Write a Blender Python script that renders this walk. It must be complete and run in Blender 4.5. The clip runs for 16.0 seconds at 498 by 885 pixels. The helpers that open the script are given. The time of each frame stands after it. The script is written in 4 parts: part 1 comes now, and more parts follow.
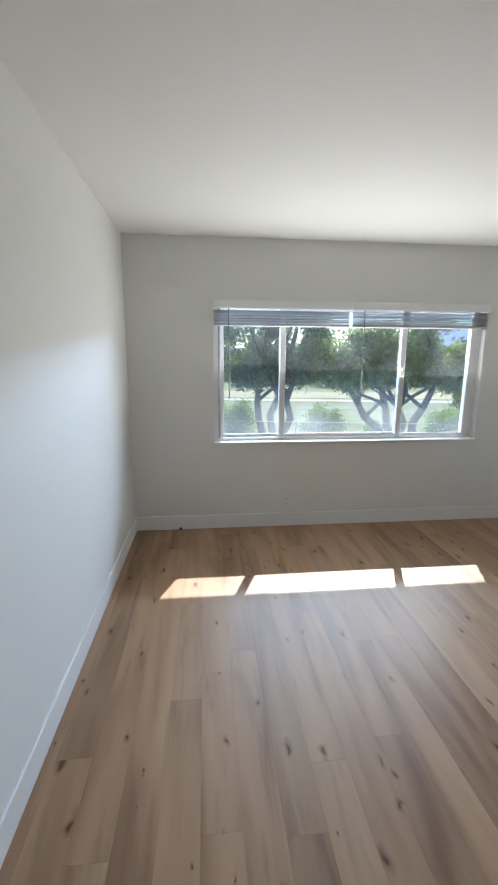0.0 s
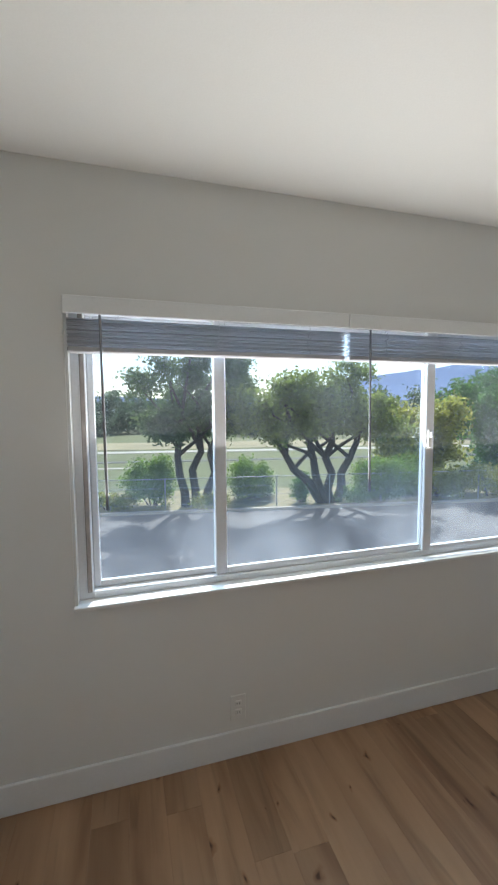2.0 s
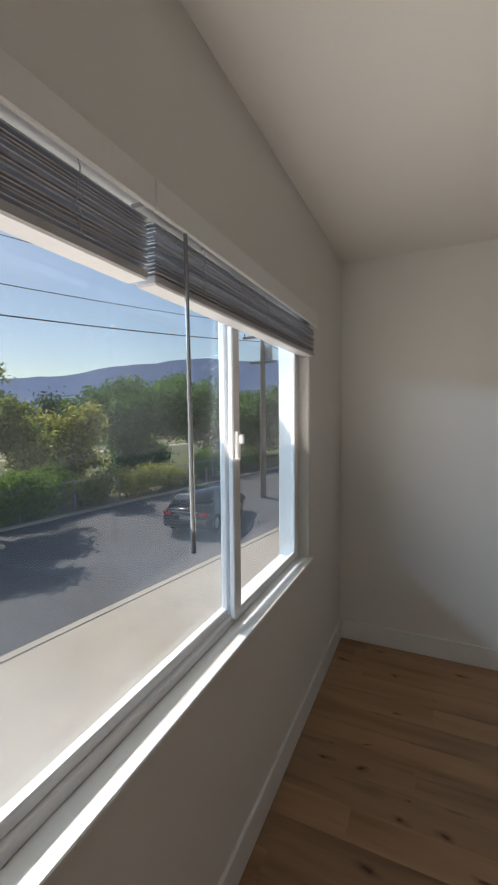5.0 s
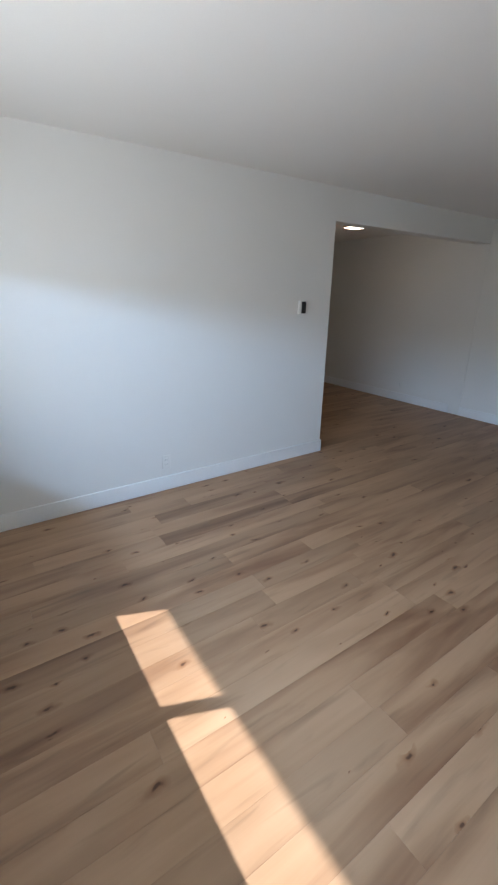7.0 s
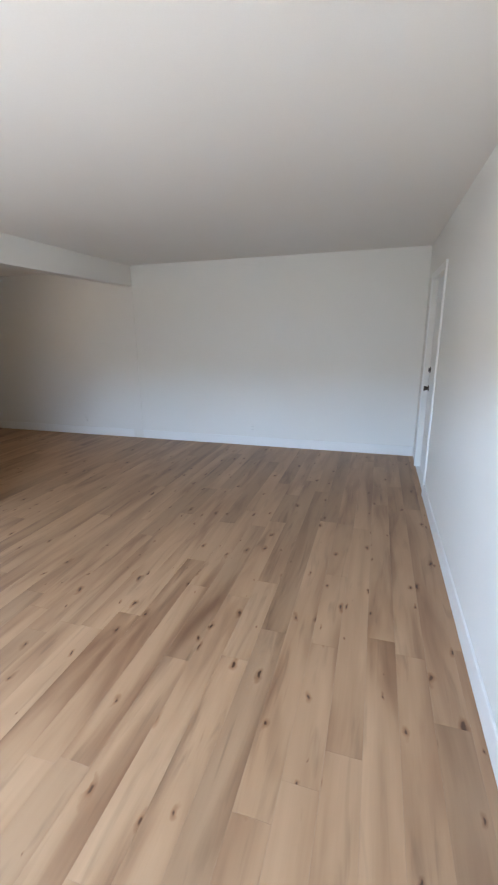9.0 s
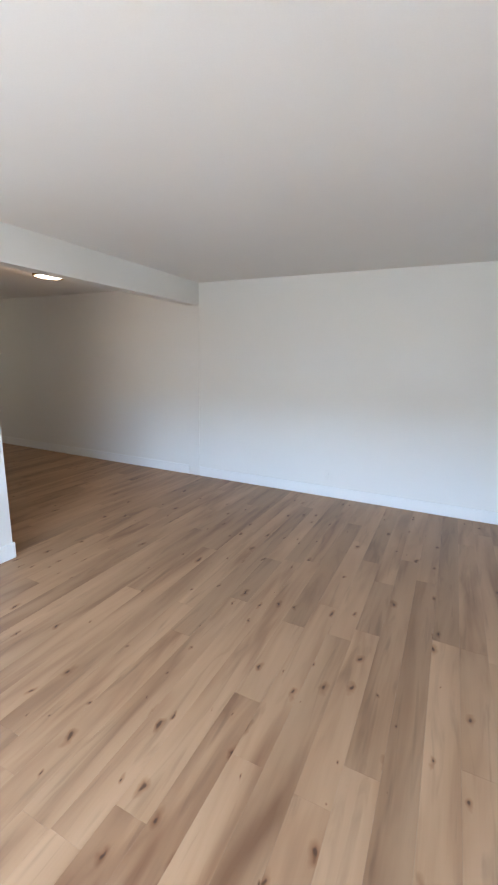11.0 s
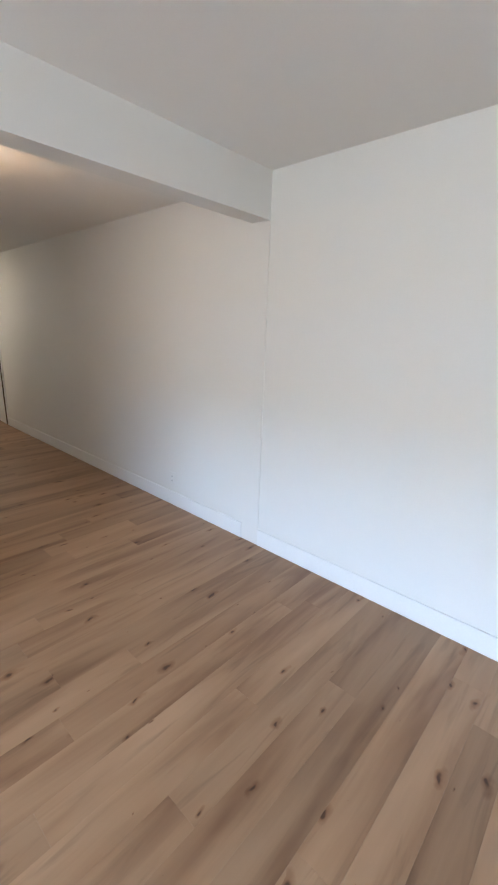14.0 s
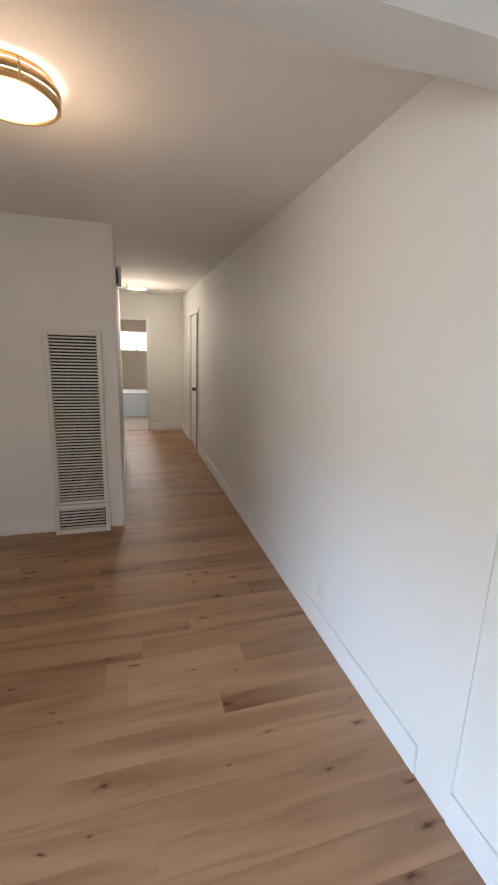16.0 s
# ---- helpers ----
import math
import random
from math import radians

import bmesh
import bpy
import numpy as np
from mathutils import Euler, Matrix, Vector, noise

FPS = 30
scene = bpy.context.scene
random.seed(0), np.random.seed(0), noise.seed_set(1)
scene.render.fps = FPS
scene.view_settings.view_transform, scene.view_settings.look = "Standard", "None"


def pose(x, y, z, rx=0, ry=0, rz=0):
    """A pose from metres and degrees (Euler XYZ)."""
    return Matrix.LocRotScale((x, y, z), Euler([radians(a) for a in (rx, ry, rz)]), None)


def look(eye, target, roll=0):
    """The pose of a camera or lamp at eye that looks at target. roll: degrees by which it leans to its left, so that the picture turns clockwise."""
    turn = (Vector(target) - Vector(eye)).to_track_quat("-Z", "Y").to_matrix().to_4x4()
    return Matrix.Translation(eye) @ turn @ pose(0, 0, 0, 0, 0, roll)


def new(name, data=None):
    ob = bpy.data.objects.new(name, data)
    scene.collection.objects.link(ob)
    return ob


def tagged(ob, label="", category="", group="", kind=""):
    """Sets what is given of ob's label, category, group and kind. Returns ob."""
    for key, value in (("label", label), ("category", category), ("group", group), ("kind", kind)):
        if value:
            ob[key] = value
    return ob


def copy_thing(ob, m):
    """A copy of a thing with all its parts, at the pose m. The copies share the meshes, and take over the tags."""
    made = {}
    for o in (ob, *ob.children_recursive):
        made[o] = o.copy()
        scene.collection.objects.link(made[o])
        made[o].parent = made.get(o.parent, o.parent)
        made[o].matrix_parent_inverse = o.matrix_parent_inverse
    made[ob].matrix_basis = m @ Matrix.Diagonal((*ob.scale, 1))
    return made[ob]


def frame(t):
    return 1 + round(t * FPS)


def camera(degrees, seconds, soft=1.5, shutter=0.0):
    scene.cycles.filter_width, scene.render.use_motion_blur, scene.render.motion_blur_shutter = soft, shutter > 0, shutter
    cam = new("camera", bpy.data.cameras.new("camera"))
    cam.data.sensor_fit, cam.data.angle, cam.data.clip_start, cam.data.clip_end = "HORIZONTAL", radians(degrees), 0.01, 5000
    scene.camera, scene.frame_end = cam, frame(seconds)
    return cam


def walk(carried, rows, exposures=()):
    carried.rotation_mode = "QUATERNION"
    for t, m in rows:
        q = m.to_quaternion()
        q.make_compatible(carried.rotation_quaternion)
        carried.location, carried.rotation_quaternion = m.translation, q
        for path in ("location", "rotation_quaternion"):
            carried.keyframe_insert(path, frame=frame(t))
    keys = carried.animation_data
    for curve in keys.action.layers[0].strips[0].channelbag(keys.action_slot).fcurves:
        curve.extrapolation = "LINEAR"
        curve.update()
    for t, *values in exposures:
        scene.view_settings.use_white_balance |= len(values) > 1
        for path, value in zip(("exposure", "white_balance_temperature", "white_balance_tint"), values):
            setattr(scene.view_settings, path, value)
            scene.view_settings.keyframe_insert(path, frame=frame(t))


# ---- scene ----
cam = camera(62.5, 16.0, soft=2.2)
PATH = [
    (0, (0.645, -3.497, 1.492), (0.846, -1.547, 1.095), 0.3),
    (0.5, (0.683, -3.043, 1.466), (1.075, -1.106, 1.156), -0.4),
    (1, (0.747, -2.573, 1.478), (1.192, -0.637, 1.252), -0.9),
    (1.5, (0.81, -2.094, 1.529), (1.251, -0.16, 1.271), -0.5),
    (2, (0.906, -1.668, 1.549), (1.483, 0.24, 1.386), -0.4),
    (2.5, (0.985, -1.296, 1.559), (1.517, 0.625, 1.394), 0.6),
    (3, (1.045, -0.995, 1.596), (1.565, 0.922, 1.364), -1.1),
    (3.2, (0.964, -0.95, 1.628), (1.634, 0.922, 1.418), -1.1),
    (5.3, (1.186, -0.508, 1.488), (3.103, 0.013, 1.26), -0.8),
    (5.5, (1.188, -0.484, 1.507), (3.143, -0.196, 1.198), -0.9),
    (6, (1.121, -0.405, 1.508), (3.031, -0.748, 1.024), -1.0),
    (6.5, (1.008, -0.417, 1.548), (2.732, -1.255, 0.979), 0.2),
    (7, (0.873, -0.485, 1.554), (2.431, -1.539, 0.875), 0.8),
    (7.5, (0.74, -0.556, 1.557), (2.082, -1.855, 0.842), 1.4),
    (8, (0.627, -0.613, 1.543), (1.648, -2.233, 0.963), 0.8),
    (8.5, (0.528, -0.662, 1.554), (1.238, -2.442, 0.982), -0.8),
    (8.7, (0.497, -0.667, 1.551), (1.069, -2.504, 1.002), -0.9),
    (10.8, (0.882, -1.372, 1.537), (1.579, -3.198, 1.115), 0.4),
    (11, (0.927, -1.547, 1.548), (1.788, -3.307, 1.146), 1.1),
    (11.5, (1.097, -1.921, 1.558), (2.154, -3.566, 1.135), 1.3),
    (12, (1.291, -2.305, 1.555), (2.416, -3.896, 1.106), 1.2),
    (12.5, (1.474, -2.721, 1.546), (2.67, -4.253, 1.076), 1.4),
    (13, (1.672, -3.095, 1.551), (2.881, -4.608, 1.055), 1.2),
    (13.5, (1.889, -3.494, 1.535), (3.065, -5.027, 1.019), 1.2),
    (14, (2.071, -3.926, 1.534), (3.362, -5.36, 1.005), 1.9),
    (14.5, (2.281, -4.281, 1.499), (3.663, -5.637, 0.999), 1.9),
    (15, (2.512, -4.59, 1.526), (4.064, -5.752, 1.036), 1.7),
    (15.5, (2.757, -4.862, 1.549), (4.505, -5.721, 1.094), 2.0),
    (16, (3.014, -5.03, 1.54), (4.881, -5.59, 1.093), 1.8),
]
walk(cam, [(t, look(eye, target, roll)) for t, eye, target, roll in PATH],
     [(0, 1.08, 6200, 9), (0.5, 0.98, 6200, 9), (1.5, 0.84, 6250, 9), (2.5, 0.52, 6550, 12), (3.2, 0.3, 6750, 14), (5.5, -0.24, 7150, 15), (6.2, 0.7, 6500, 13),
      (7, 1.15, 5880, 11), (8, 1.34, 6200, 12), (8.7, 1.8, 6080, 12), (11, 2.4, 6000, 12), (12.5, 2.64, 5850, 11), (14, 2.76, 5950, 12), (16, 2.88, 6100, 13)])

# ---- world, sun, lights ----
SUN_AZ, SUN_EL = math.atan2(0.39, 1.0), math.atan2(0.93, 1.073)
world = bpy.data.worlds.new("world")
scene.world = world
world.use_nodes = True
wn = world.node_tree
sky = wn.nodes.new("ShaderNodeTexSky")
sky.sky_type, sky.sun_disc = "NISHITA", False
sky.sun_elevation, sky.sun_rotation = SUN_EL, SUN_AZ
sky.dust_density, sky.ozone_density = 0.4, 3.0
wn.links.new(sky.outputs[0], wn.nodes["Background"].inputs[0])
wn.nodes["Background"].inputs[1].default_value = 0.12

sun = new("sun", bpy.data.lights.new("sun", "SUN"))
sun.data.energy, sun.data.angle, sun.data.color = 5.0, radians(0.5), (1, 0.98, 0.95)
sun_way = Vector((0.39, 1.0, 0.93))
sun.matrix_world = look(sun_way * 20, (0, 0, 0))


def area_lamp(name, eye, target, w, h, power, color):
    ob = new(name, bpy.data.lights.new(name, "AREA"))
    ob.data.shape, ob.data.size, ob.data.size_y = "RECTANGLE", w, h
    ob.data.energy, ob.data.color = power, color
    ob.matrix_world = look(eye, target)
    return ob


# the sky's light between the eave and the window head, and the sunlit ground's light from below
area_lamp("window_skylight", (1.9, 1.66, 2.06), (1.9, -3, 2.06), 8.0, 0.26, 185, (0.47, 0.7, 1.0))
area_lamp("window_groundlight", (1.9, 0.01, 1.3), (1.9, -3, 3.3), 2.2, 0.9, 15.5, (1.0, 0.97, 0.92))


def point_lamp(name, place, power, radius=0.12, color=(1, 0.82, 0.62)):
    ob = new(name, bpy.data.lights.new(name, "POINT"))
    ob.data.energy, ob.data.shadow_soft_size, ob.data.color = power, radius, color
    ob.location = place
    return ob


# ---- materials ----
def material(name, color, rough=0.5, metal=0.0):
    m = bpy.data.materials.new(name)
    m.use_nodes = True
    b = m.node_tree.nodes["Principled BSDF"]
    b.inputs["Base Color"].default_value = (*color, 1)
    b.inputs["Roughness"].default_value = rough
    b.inputs["Metallic"].default_value = metal
    return m


def N(m, kind, **inputs):
    n = m.node_tree.nodes.new(kind)
    for k, v in inputs.items():
        n.inputs[k.replace("_", " ")].default_value = v
    return n


def L(m, a, b):
    m.node_tree.links.new(a, b)


def varied(name, color, rough=0.5, metal=0.0, scale=3.0, amount=0.15, fine=60.0, bump=0.1, per_object=0.0, depth=0.01, stretch=(1, 1, 1)):
    """A surface with broad stains, fine grain and a little relief."""
    m = material(name, color, rough, metal)
    b = m.node_tree.nodes["Principled BSDF"]
    geo = N(m, "ShaderNodeNewGeometry")
    mp = N(m, "ShaderNodeMapping")
    mp.inputs["Scale"].default_value = stretch
    L(m, geo.outputs["Position"], mp.inputs["Vector"])
    n1 = N(m, "ShaderNodeTexNoise", Scale=scale, Detail=4.0)
    n2 = N(m, "ShaderNodeTexNoise", Scale=fine, Detail=3.0)
    for n in (n1, n2):
        L(m, mp.outputs[0], n.inputs["Vector"])
    add = N(m, "ShaderNodeMath")
    add.operation = "ADD"
    L(m, n1.outputs[0], add.inputs[0])
    L(m, n2.outputs[0], add.inputs[1])
    ramp = N(m, "ShaderNodeMapRange")
    ramp.inputs["From Min"].default_value, ramp.inputs["From Max"].default_value = 0.6, 1.4
    ramp.inputs["To Min"].default_value, ramp.inputs["To Max"].default_value = 1 - amount, 1 + amount
    L(m, add.outputs[0], ramp.inputs["Value"])
    val = ramp.outputs[0]
    if per_object:
        inf = N(m, "ShaderNodeObjectInfo")
        r2 = N(m, "ShaderNodeMapRange")
        r2.inputs["To Min"].default_value, r2.inputs["To Max"].default_value = 1 - per_object, 1 + per_object
        L(m, inf.outputs["Random"], r2.inputs["Value"])
        mul = N(m, "ShaderNodeMath")
        mul.operation = "MULTIPLY"
        L(m, val, mul.inputs[0])
        L(m, r2.outputs[0], mul.inputs[1])
        val = mul.outputs[0]
    vm = N(m, "ShaderNodeVectorMath")
    vm.operation = "SCALE"
    vm.inputs[0].default_value = color
    L(m, val, vm.inputs["Scale"])
    L(m, vm.outputs[0], b.inputs["Base Color"])
    if bump:
        bp = N(m, "ShaderNodeBump", Strength=bump, Distance=depth)
        L(m, n2.outputs[0], bp.inputs["Height"])
        L(m, bp.outputs[0], b.inputs["Normal"])
    return m


def oak():
    """Pale oak boards: long grain along y, broad streaks, dark knots, a tint of its own for each board."""
    m = material("oak_board", (0.4, 0.28, 0.18), 0.42)
    b = m.node_tree.nodes["Principled BSDF"]
    geo, inf = N(m, "ShaderNodeNewGeometry"), N(m, "ShaderNodeObjectInfo")
    off = N(m, "ShaderNodeVectorMath")
    off.operation = "MULTIPLY_ADD"
    L(m, inf.outputs["Random"], off.inputs[0])
    off.inputs[1].default_value = (31.0, 57.0, 13.0)
    L(m, geo.outputs["Position"], off.inputs[2])

    def mapped(sx, sy):
        mp = N(m, "ShaderNodeMapping")
        mp.inputs["Scale"].default_value = (sx, sy, 1)
        L(m, off.outputs[0], mp.inputs["Vector"])
        return mp.outputs[0]

    broad = N(m, "ShaderNodeTexNoise", Scale=1.0, Detail=3.0, Distortion=0.5)
    L(m, mapped(7.0, 0.85), broad.inputs["Vector"])
    grain = N(m, "ShaderNodeTexNoise", Scale=1.0, Detail=4.0)
    L(m, mapped(160, 5), grain.inputs["Vector"])
    cr = N(m, "ShaderNodeValToRGB")
    e = cr.color_ramp.elements
    e[0].position, e[0].color = 0.27, (0.2, 0.1, 0.05, 1)
    e[1].position, e[1].color = 0.80, (0.46, 0.292, 0.172, 1)
    mid = cr.color_ramp.elements.new(0.5)
    mid.color = (0.36, 0.217, 0.121, 1)
    L(m, broad.outputs[0], cr.inputs[0])
    tint = N(m, "ShaderNodeMapRange")
    tint.inputs["To Min"].default_value, tint.inputs["To Max"].default_value = 0.8, 1.03
    tint.inputs["From Max"].default_value = 0.38
    L(m, inf.outputs["Random"], tint.inputs["Value"])
    gr = N(m, "ShaderNodeMapRange")
    gr.inputs["To Min"].default_value, gr.inputs["To Max"].default_value = 0.95, 1.05
    L(m, grain.outputs[0], gr.inputs["Value"])
    mul = N(m, "ShaderNodeMath")
    mul.operation = "MULTIPLY"
    L(m, tint.outputs[0], mul.inputs[0])
    L(m, gr.outputs[0], mul.inputs[1])
    sc = N(m, "ShaderNodeVectorMath")
    sc.operation = "SCALE"
    L(m, cr.outputs[0], sc.inputs[0])
    L(m, mul.outputs[0], sc.inputs["Scale"])
    # knots: a few cells of a stretched cell pattern, each with a dark heart and a brown halo
    vor = N(m, "ShaderNodeTexVoronoi", Scale=1.0, Randomness=1.0)
    warp = N(m, "ShaderNodeTexNoise", Scale=14.0, Detail=2.0)
    L(m, off.outputs[0], warp.inputs["Vector"])
    wv = N(m, "ShaderNodeVectorMath")
    wv.operation = "MULTIPLY_ADD"
    L(m, warp.outputs["Color"], wv.inputs[0])
    wv.inputs[1].default_value = (0.42, 0.35, 0)
    L(m, mapped(8.5, 3.6), wv.inputs[2])
    L(m, wv.outputs[0], vor.inputs["Vector"])
    vor.voronoi_dimensions = "2D"
    pick = N(m, "ShaderNodeSeparateColor")
    L(m, vor.outputs["Color"], pick.inputs[0])
    size = N(m, "ShaderNodeMapRange")
    size.inputs["From Min"].default_value, size.inputs["From Max"].default_value = 0.55, 1.0
    size.inputs["To Min"].default_value, size.inputs["To Max"].default_value = 0.004, 0.22
    L(m, pick.outputs[0], size.inputs["Value"])
    rel = N(m, "ShaderNodeMath")
    rel.operation = "DIVIDE"
    L(m, vor.outputs["Distance"], rel.inputs[0])
    L(m, size.outputs[0], rel.inputs[1])
    kr = N(m, "ShaderNodeValToRGB")
    k = kr.color_ramp.elements
    k[0].position, k[0].color = 0.18, (0.22, 0.15, 0.11, 1)
    k[1].position, k[1].color = 1.0, (1, 1, 1, 1)
    km = kr.color_ramp.elements.new(0.42)
    km.color = (0.72, 0.61, 0.52, 1)
    L(m, rel.outputs[0], kr.inputs[0])
    mixed = N(m, "ShaderNodeVectorMath")
    mixed.operation = "MULTIPLY"
    L(m, sc.outputs[0], mixed.inputs[0])
    L(m, kr.outputs[0], mixed.inputs[1])
    # long brown heartwood streaks
    streak = N(m, "ShaderNodeTexNoise", Scale=1.0, Detail=4.0, Distortion=1.2)
    L(m, mapped(16, 1.6), streak.inputs["Vector"])
    sr = N(m, "ShaderNodeMapRange")
    sr.inputs["From Min"].default_value, sr.inputs["From Max"].default_value = 0.57, 0.74
    sr.inputs["To Min"].default_value, sr.inputs["To Max"].default_value = 1.0, 0.76
    L(m, streak.outputs[0], sr.inputs["Value"])
    dark = N(m, "ShaderNodeVectorMath")
    dark.operation = "SCALE"
    L(m, mixed.outputs[0], dark.inputs[0])
    L(m, sr.outputs[0], dark.inputs["Scale"])
    L(m, dark.outputs[0], b.inputs["Base Color"])
    bp = N(m, "ShaderNodeBump", Strength=0.12, Distance=0.002)
    L(m, grain.outputs[0], bp.inputs["Height"])
    L(m, bp.outputs[0], b.inputs["Normal"])
    rr = N(m, "ShaderNodeMapRange")
    rr.inputs["To Min"].default_value, rr.inputs["To Max"].default_value = 0.36, 0.56
    L(m, broad.outputs[0], rr.inputs["Value"])
    L(m, rr.outputs[0], b.inputs["Roughness"])
    return m


def glass():
    m = bpy.data.materials.new("window_glass")
    m.use_nodes = True
    nt = m.node_tree
    nt.nodes.remove(nt.nodes["Principled BSDF"])
    out = nt.nodes["Material Output"]
    tr, gl, fr, mix = (nt.nodes.new(s) for s in ("ShaderNodeBsdfTransparent", "ShaderNodeBsdfGlossy", "ShaderNodeLayerWeight", "ShaderNodeMixShader"))
    tr.inputs[0].default_value = (0.93, 0.96, 0.95, 1)
    gl.inputs["Roughness"].default_value = 0.02
    pw = N(m, "ShaderNodeMath")
    pw.operation = "POWER"
    pw.inputs[1].default_value = 4.5
    L(m, fr.outputs["Facing"], pw.inputs[0])
    rg = N(m, "ShaderNodeMapRange")
    rg.inputs["To Min"].default_value, rg.inputs["To Max"].default_value = 0.04, 0.5
    L(m, pw.outputs[0], rg.inputs["Value"])
    L(m, rg.outputs[0], mix.inputs[0])
    dust, film_mix = nt.nodes.new("ShaderNodeBsdfTranslucent"), nt.nodes.new("ShaderNodeMixShader")
    dust.inputs[0].default_value = (0.8, 0.8, 0.8, 1)
    spots = N(m, "ShaderNodeTexNoise", Scale=3.0, Detail=5.0)
    geo = N(m, "ShaderNodeNewGeometry")
    L(m, geo.outputs["Position"], spots.inputs["Vector"])
    amount = N(m, "ShaderNodeMapRange")
    amount.inputs["From Min"].default_value, amount.inputs["From Max"].default_value = 0.3, 0.75
    amount.inputs["To Min"].default_value, amount.inputs["To Max"].default_value = 0.003, 0.02
    L(m, spots.outputs[0], amount.inputs["Value"])
    # the film thickens towards the foot of the panes
    sep, foot = N(m, "ShaderNodeSeparateXYZ"), N(m, "ShaderNodeMapRange")
    L(m, geo.outputs["Position"], sep.inputs[0])
    foot.inputs["From Min"].default_value, foot.inputs["From Max"].default_value = 1.3, 0.84
    foot.inputs["To Min"].default_value, foot.inputs["To Max"].default_value = 1.0, 5.5
    L(m, sep.outputs["Z"], foot.inputs["Value"])
    thick = N(m, "ShaderNodeMath")
    thick.operation = "MULTIPLY"
    L(m, amount.outputs[0], thick.inputs[0])
    L(m, foot.outputs[0], thick.inputs[1])
    L(m, thick.outputs[0], film_mix.inputs[0])
    L(m, tr.outputs[0], film_mix.inputs[1])
    L(m, dust.outputs[0], film_mix.inputs[2])
    L(m, film_mix.outputs[0], mix.inputs[1])
    L(m, gl.outputs[0], mix.inputs[2])
    L(m, mix.outputs[0], out.inputs[0])
    return m


def glowing(name, color, strength):
    m = material(name, color, 0.4)
    b = m.node_tree.nodes["Principled BSDF"]
    b.inputs["Emission Color"].default_value = (*color, 1)
    b.inputs["Emission Strength"].default_value = strength
    return m


WALL = varied("wall_paint", (0.76, 0.76, 0.73), 0.62, scale=1.3, amount=0.02, fine=220, bump=0.12, depth=0.002)
CEIL = varied("ceiling_paint", (0.80, 0.79, 0.76), 0.75, scale=1.1, amount=0.02, fine=180, bump=0.15, depth=0.002)
TRIM = varied("trim_paint", (0.80, 0.81, 0.80), 0.4, scale=2, amount=0.03, fine=90, bump=0.05, depth=0.002)
DOOR = varied("door_paint", (0.74, 0.75, 0.74), 0.4, scale=2, amount=0.03, fine=90, bump=0.05, depth=0.002)
VINYL = varied("white_vinyl", (0.8, 0.81, 0.82), 0.35, scale=4, amount=0.05, fine=70, bump=0.03, depth=0.001)
SLAT = varied("blind_slat", (0.5, 0.5, 0.52), 0.4, scale=6, amount=0.06, fine=80, bump=0.0, per_object=0.3)
OAK = oak()
SUB = varied("dark_subfloor", (0.10, 0.07, 0.05), 0.9)
GLASS = glass()
WORN = varied("worn_strip", (0.4, 0.36, 0.33), 0.7, scale=9, amount=0.35, fine=60, bump=0.1, stretch=(1, 1, 0.3))
PLATE = varied("white_plastic", (0.72, 0.72, 0.70), 0.35, scale=8, amount=0.03, fine=90, bump=0)
WAND = varied("clear_grey_plastic", (0.22, 0.23, 0.24), 0.2, scale=8, amount=0.1, fine=90, bump=0)
# shade of the side door's gap, put into a colour
GAP_DARK = varied("dark_gap_strip", (0.06, 0.04, 0.028), 0.6, scale=6, amount=0.2, fine=60, bump=0.1)
DARK = varied("dark_plastic", (0.02, 0.02, 0.022), 0.35, scale=8, amount=0.1, fine=90, bump=0)
STEEL = varied("aged_bronze", (0.10, 0.085, 0.07), 0.35, 0.9, scale=15, amount=0.15, fine=90, bump=0)
BRASS = varied("brushed_brass", (0.62, 0.42, 0.2), 0.3, 0.9, scale=15, amount=0.1, fine=150, bump=0.02)
HEATER = varied("heater_enamel", (0.70, 0.68, 0.64), 0.4, 0.0, scale=5, amount=0.05, fine=90, bump=0.02)
# near-black that paints the shade between the heater louvres
HEATER_DARK = varied("heater_dark", (0.02, 0.018, 0.016), 0.8, scale=9, amount=0.3, fine=60, bump=0)
BULB = glowing("lit_diffuser", (1.0, 0.86, 0.66), 1.9)
BEIGE = varied("bathroom_wall", (0.5, 0.42, 0.33), 0.6, scale=2, amount=0.04, fine=120, bump=0.05)
ASPHALT = varied("asphalt", (0.10, 0.10, 0.11), 0.9, scale=0.5, amount=0.2, fine=14, bump=0.1, depth=0.01)
CONCRETE = varied("concrete", (0.48, 0.42, 0.35), 0.85, scale=0.7, amount=0.18, fine=25, bump=0.2, depth=0.01)
GRASS = varied("meadow", (0.10, 0.115, 0.03), 0.9, scale=0.12, amount=0.35, fine=3, bump=0.5, depth=0.1)
DRY = varied("dry_grass", (0.27, 0.23, 0.12), 0.9, scale=0.25, amount=0.3, fine=4, bump=0.4, depth=0.08)
PATHM = varied("pale_path", (0.42, 0.39, 0.34), 0.9, scale=0.5, amount=0.1, fine=9, bump=0.1)
BARK = varied("bark", (0.085, 0.065, 0.05), 0.9, scale=3, amount=0.3, fine=25, bump=0.8, depth=0.03, stretch=(1, 1, 0.25))
STUCCO = varied("outside_stucco", (0.55, 0.47, 0.38), 0.85, scale=1, amount=0.08, fine=60, bump=0.3)
GALV = varied("galvanised_steel", (0.42, 0.43, 0.44), 0.45, 0.6, scale=8, amount=0.1, fine=60, bump=0)
POLE = varied("weathered_pole", (0.26, 0.21, 0.17), 0.9, scale=2, amount=0.2, fine=30, bump=0.4)
WIRE = material("black_cable", (0.02, 0.02, 0.022), 0.6)
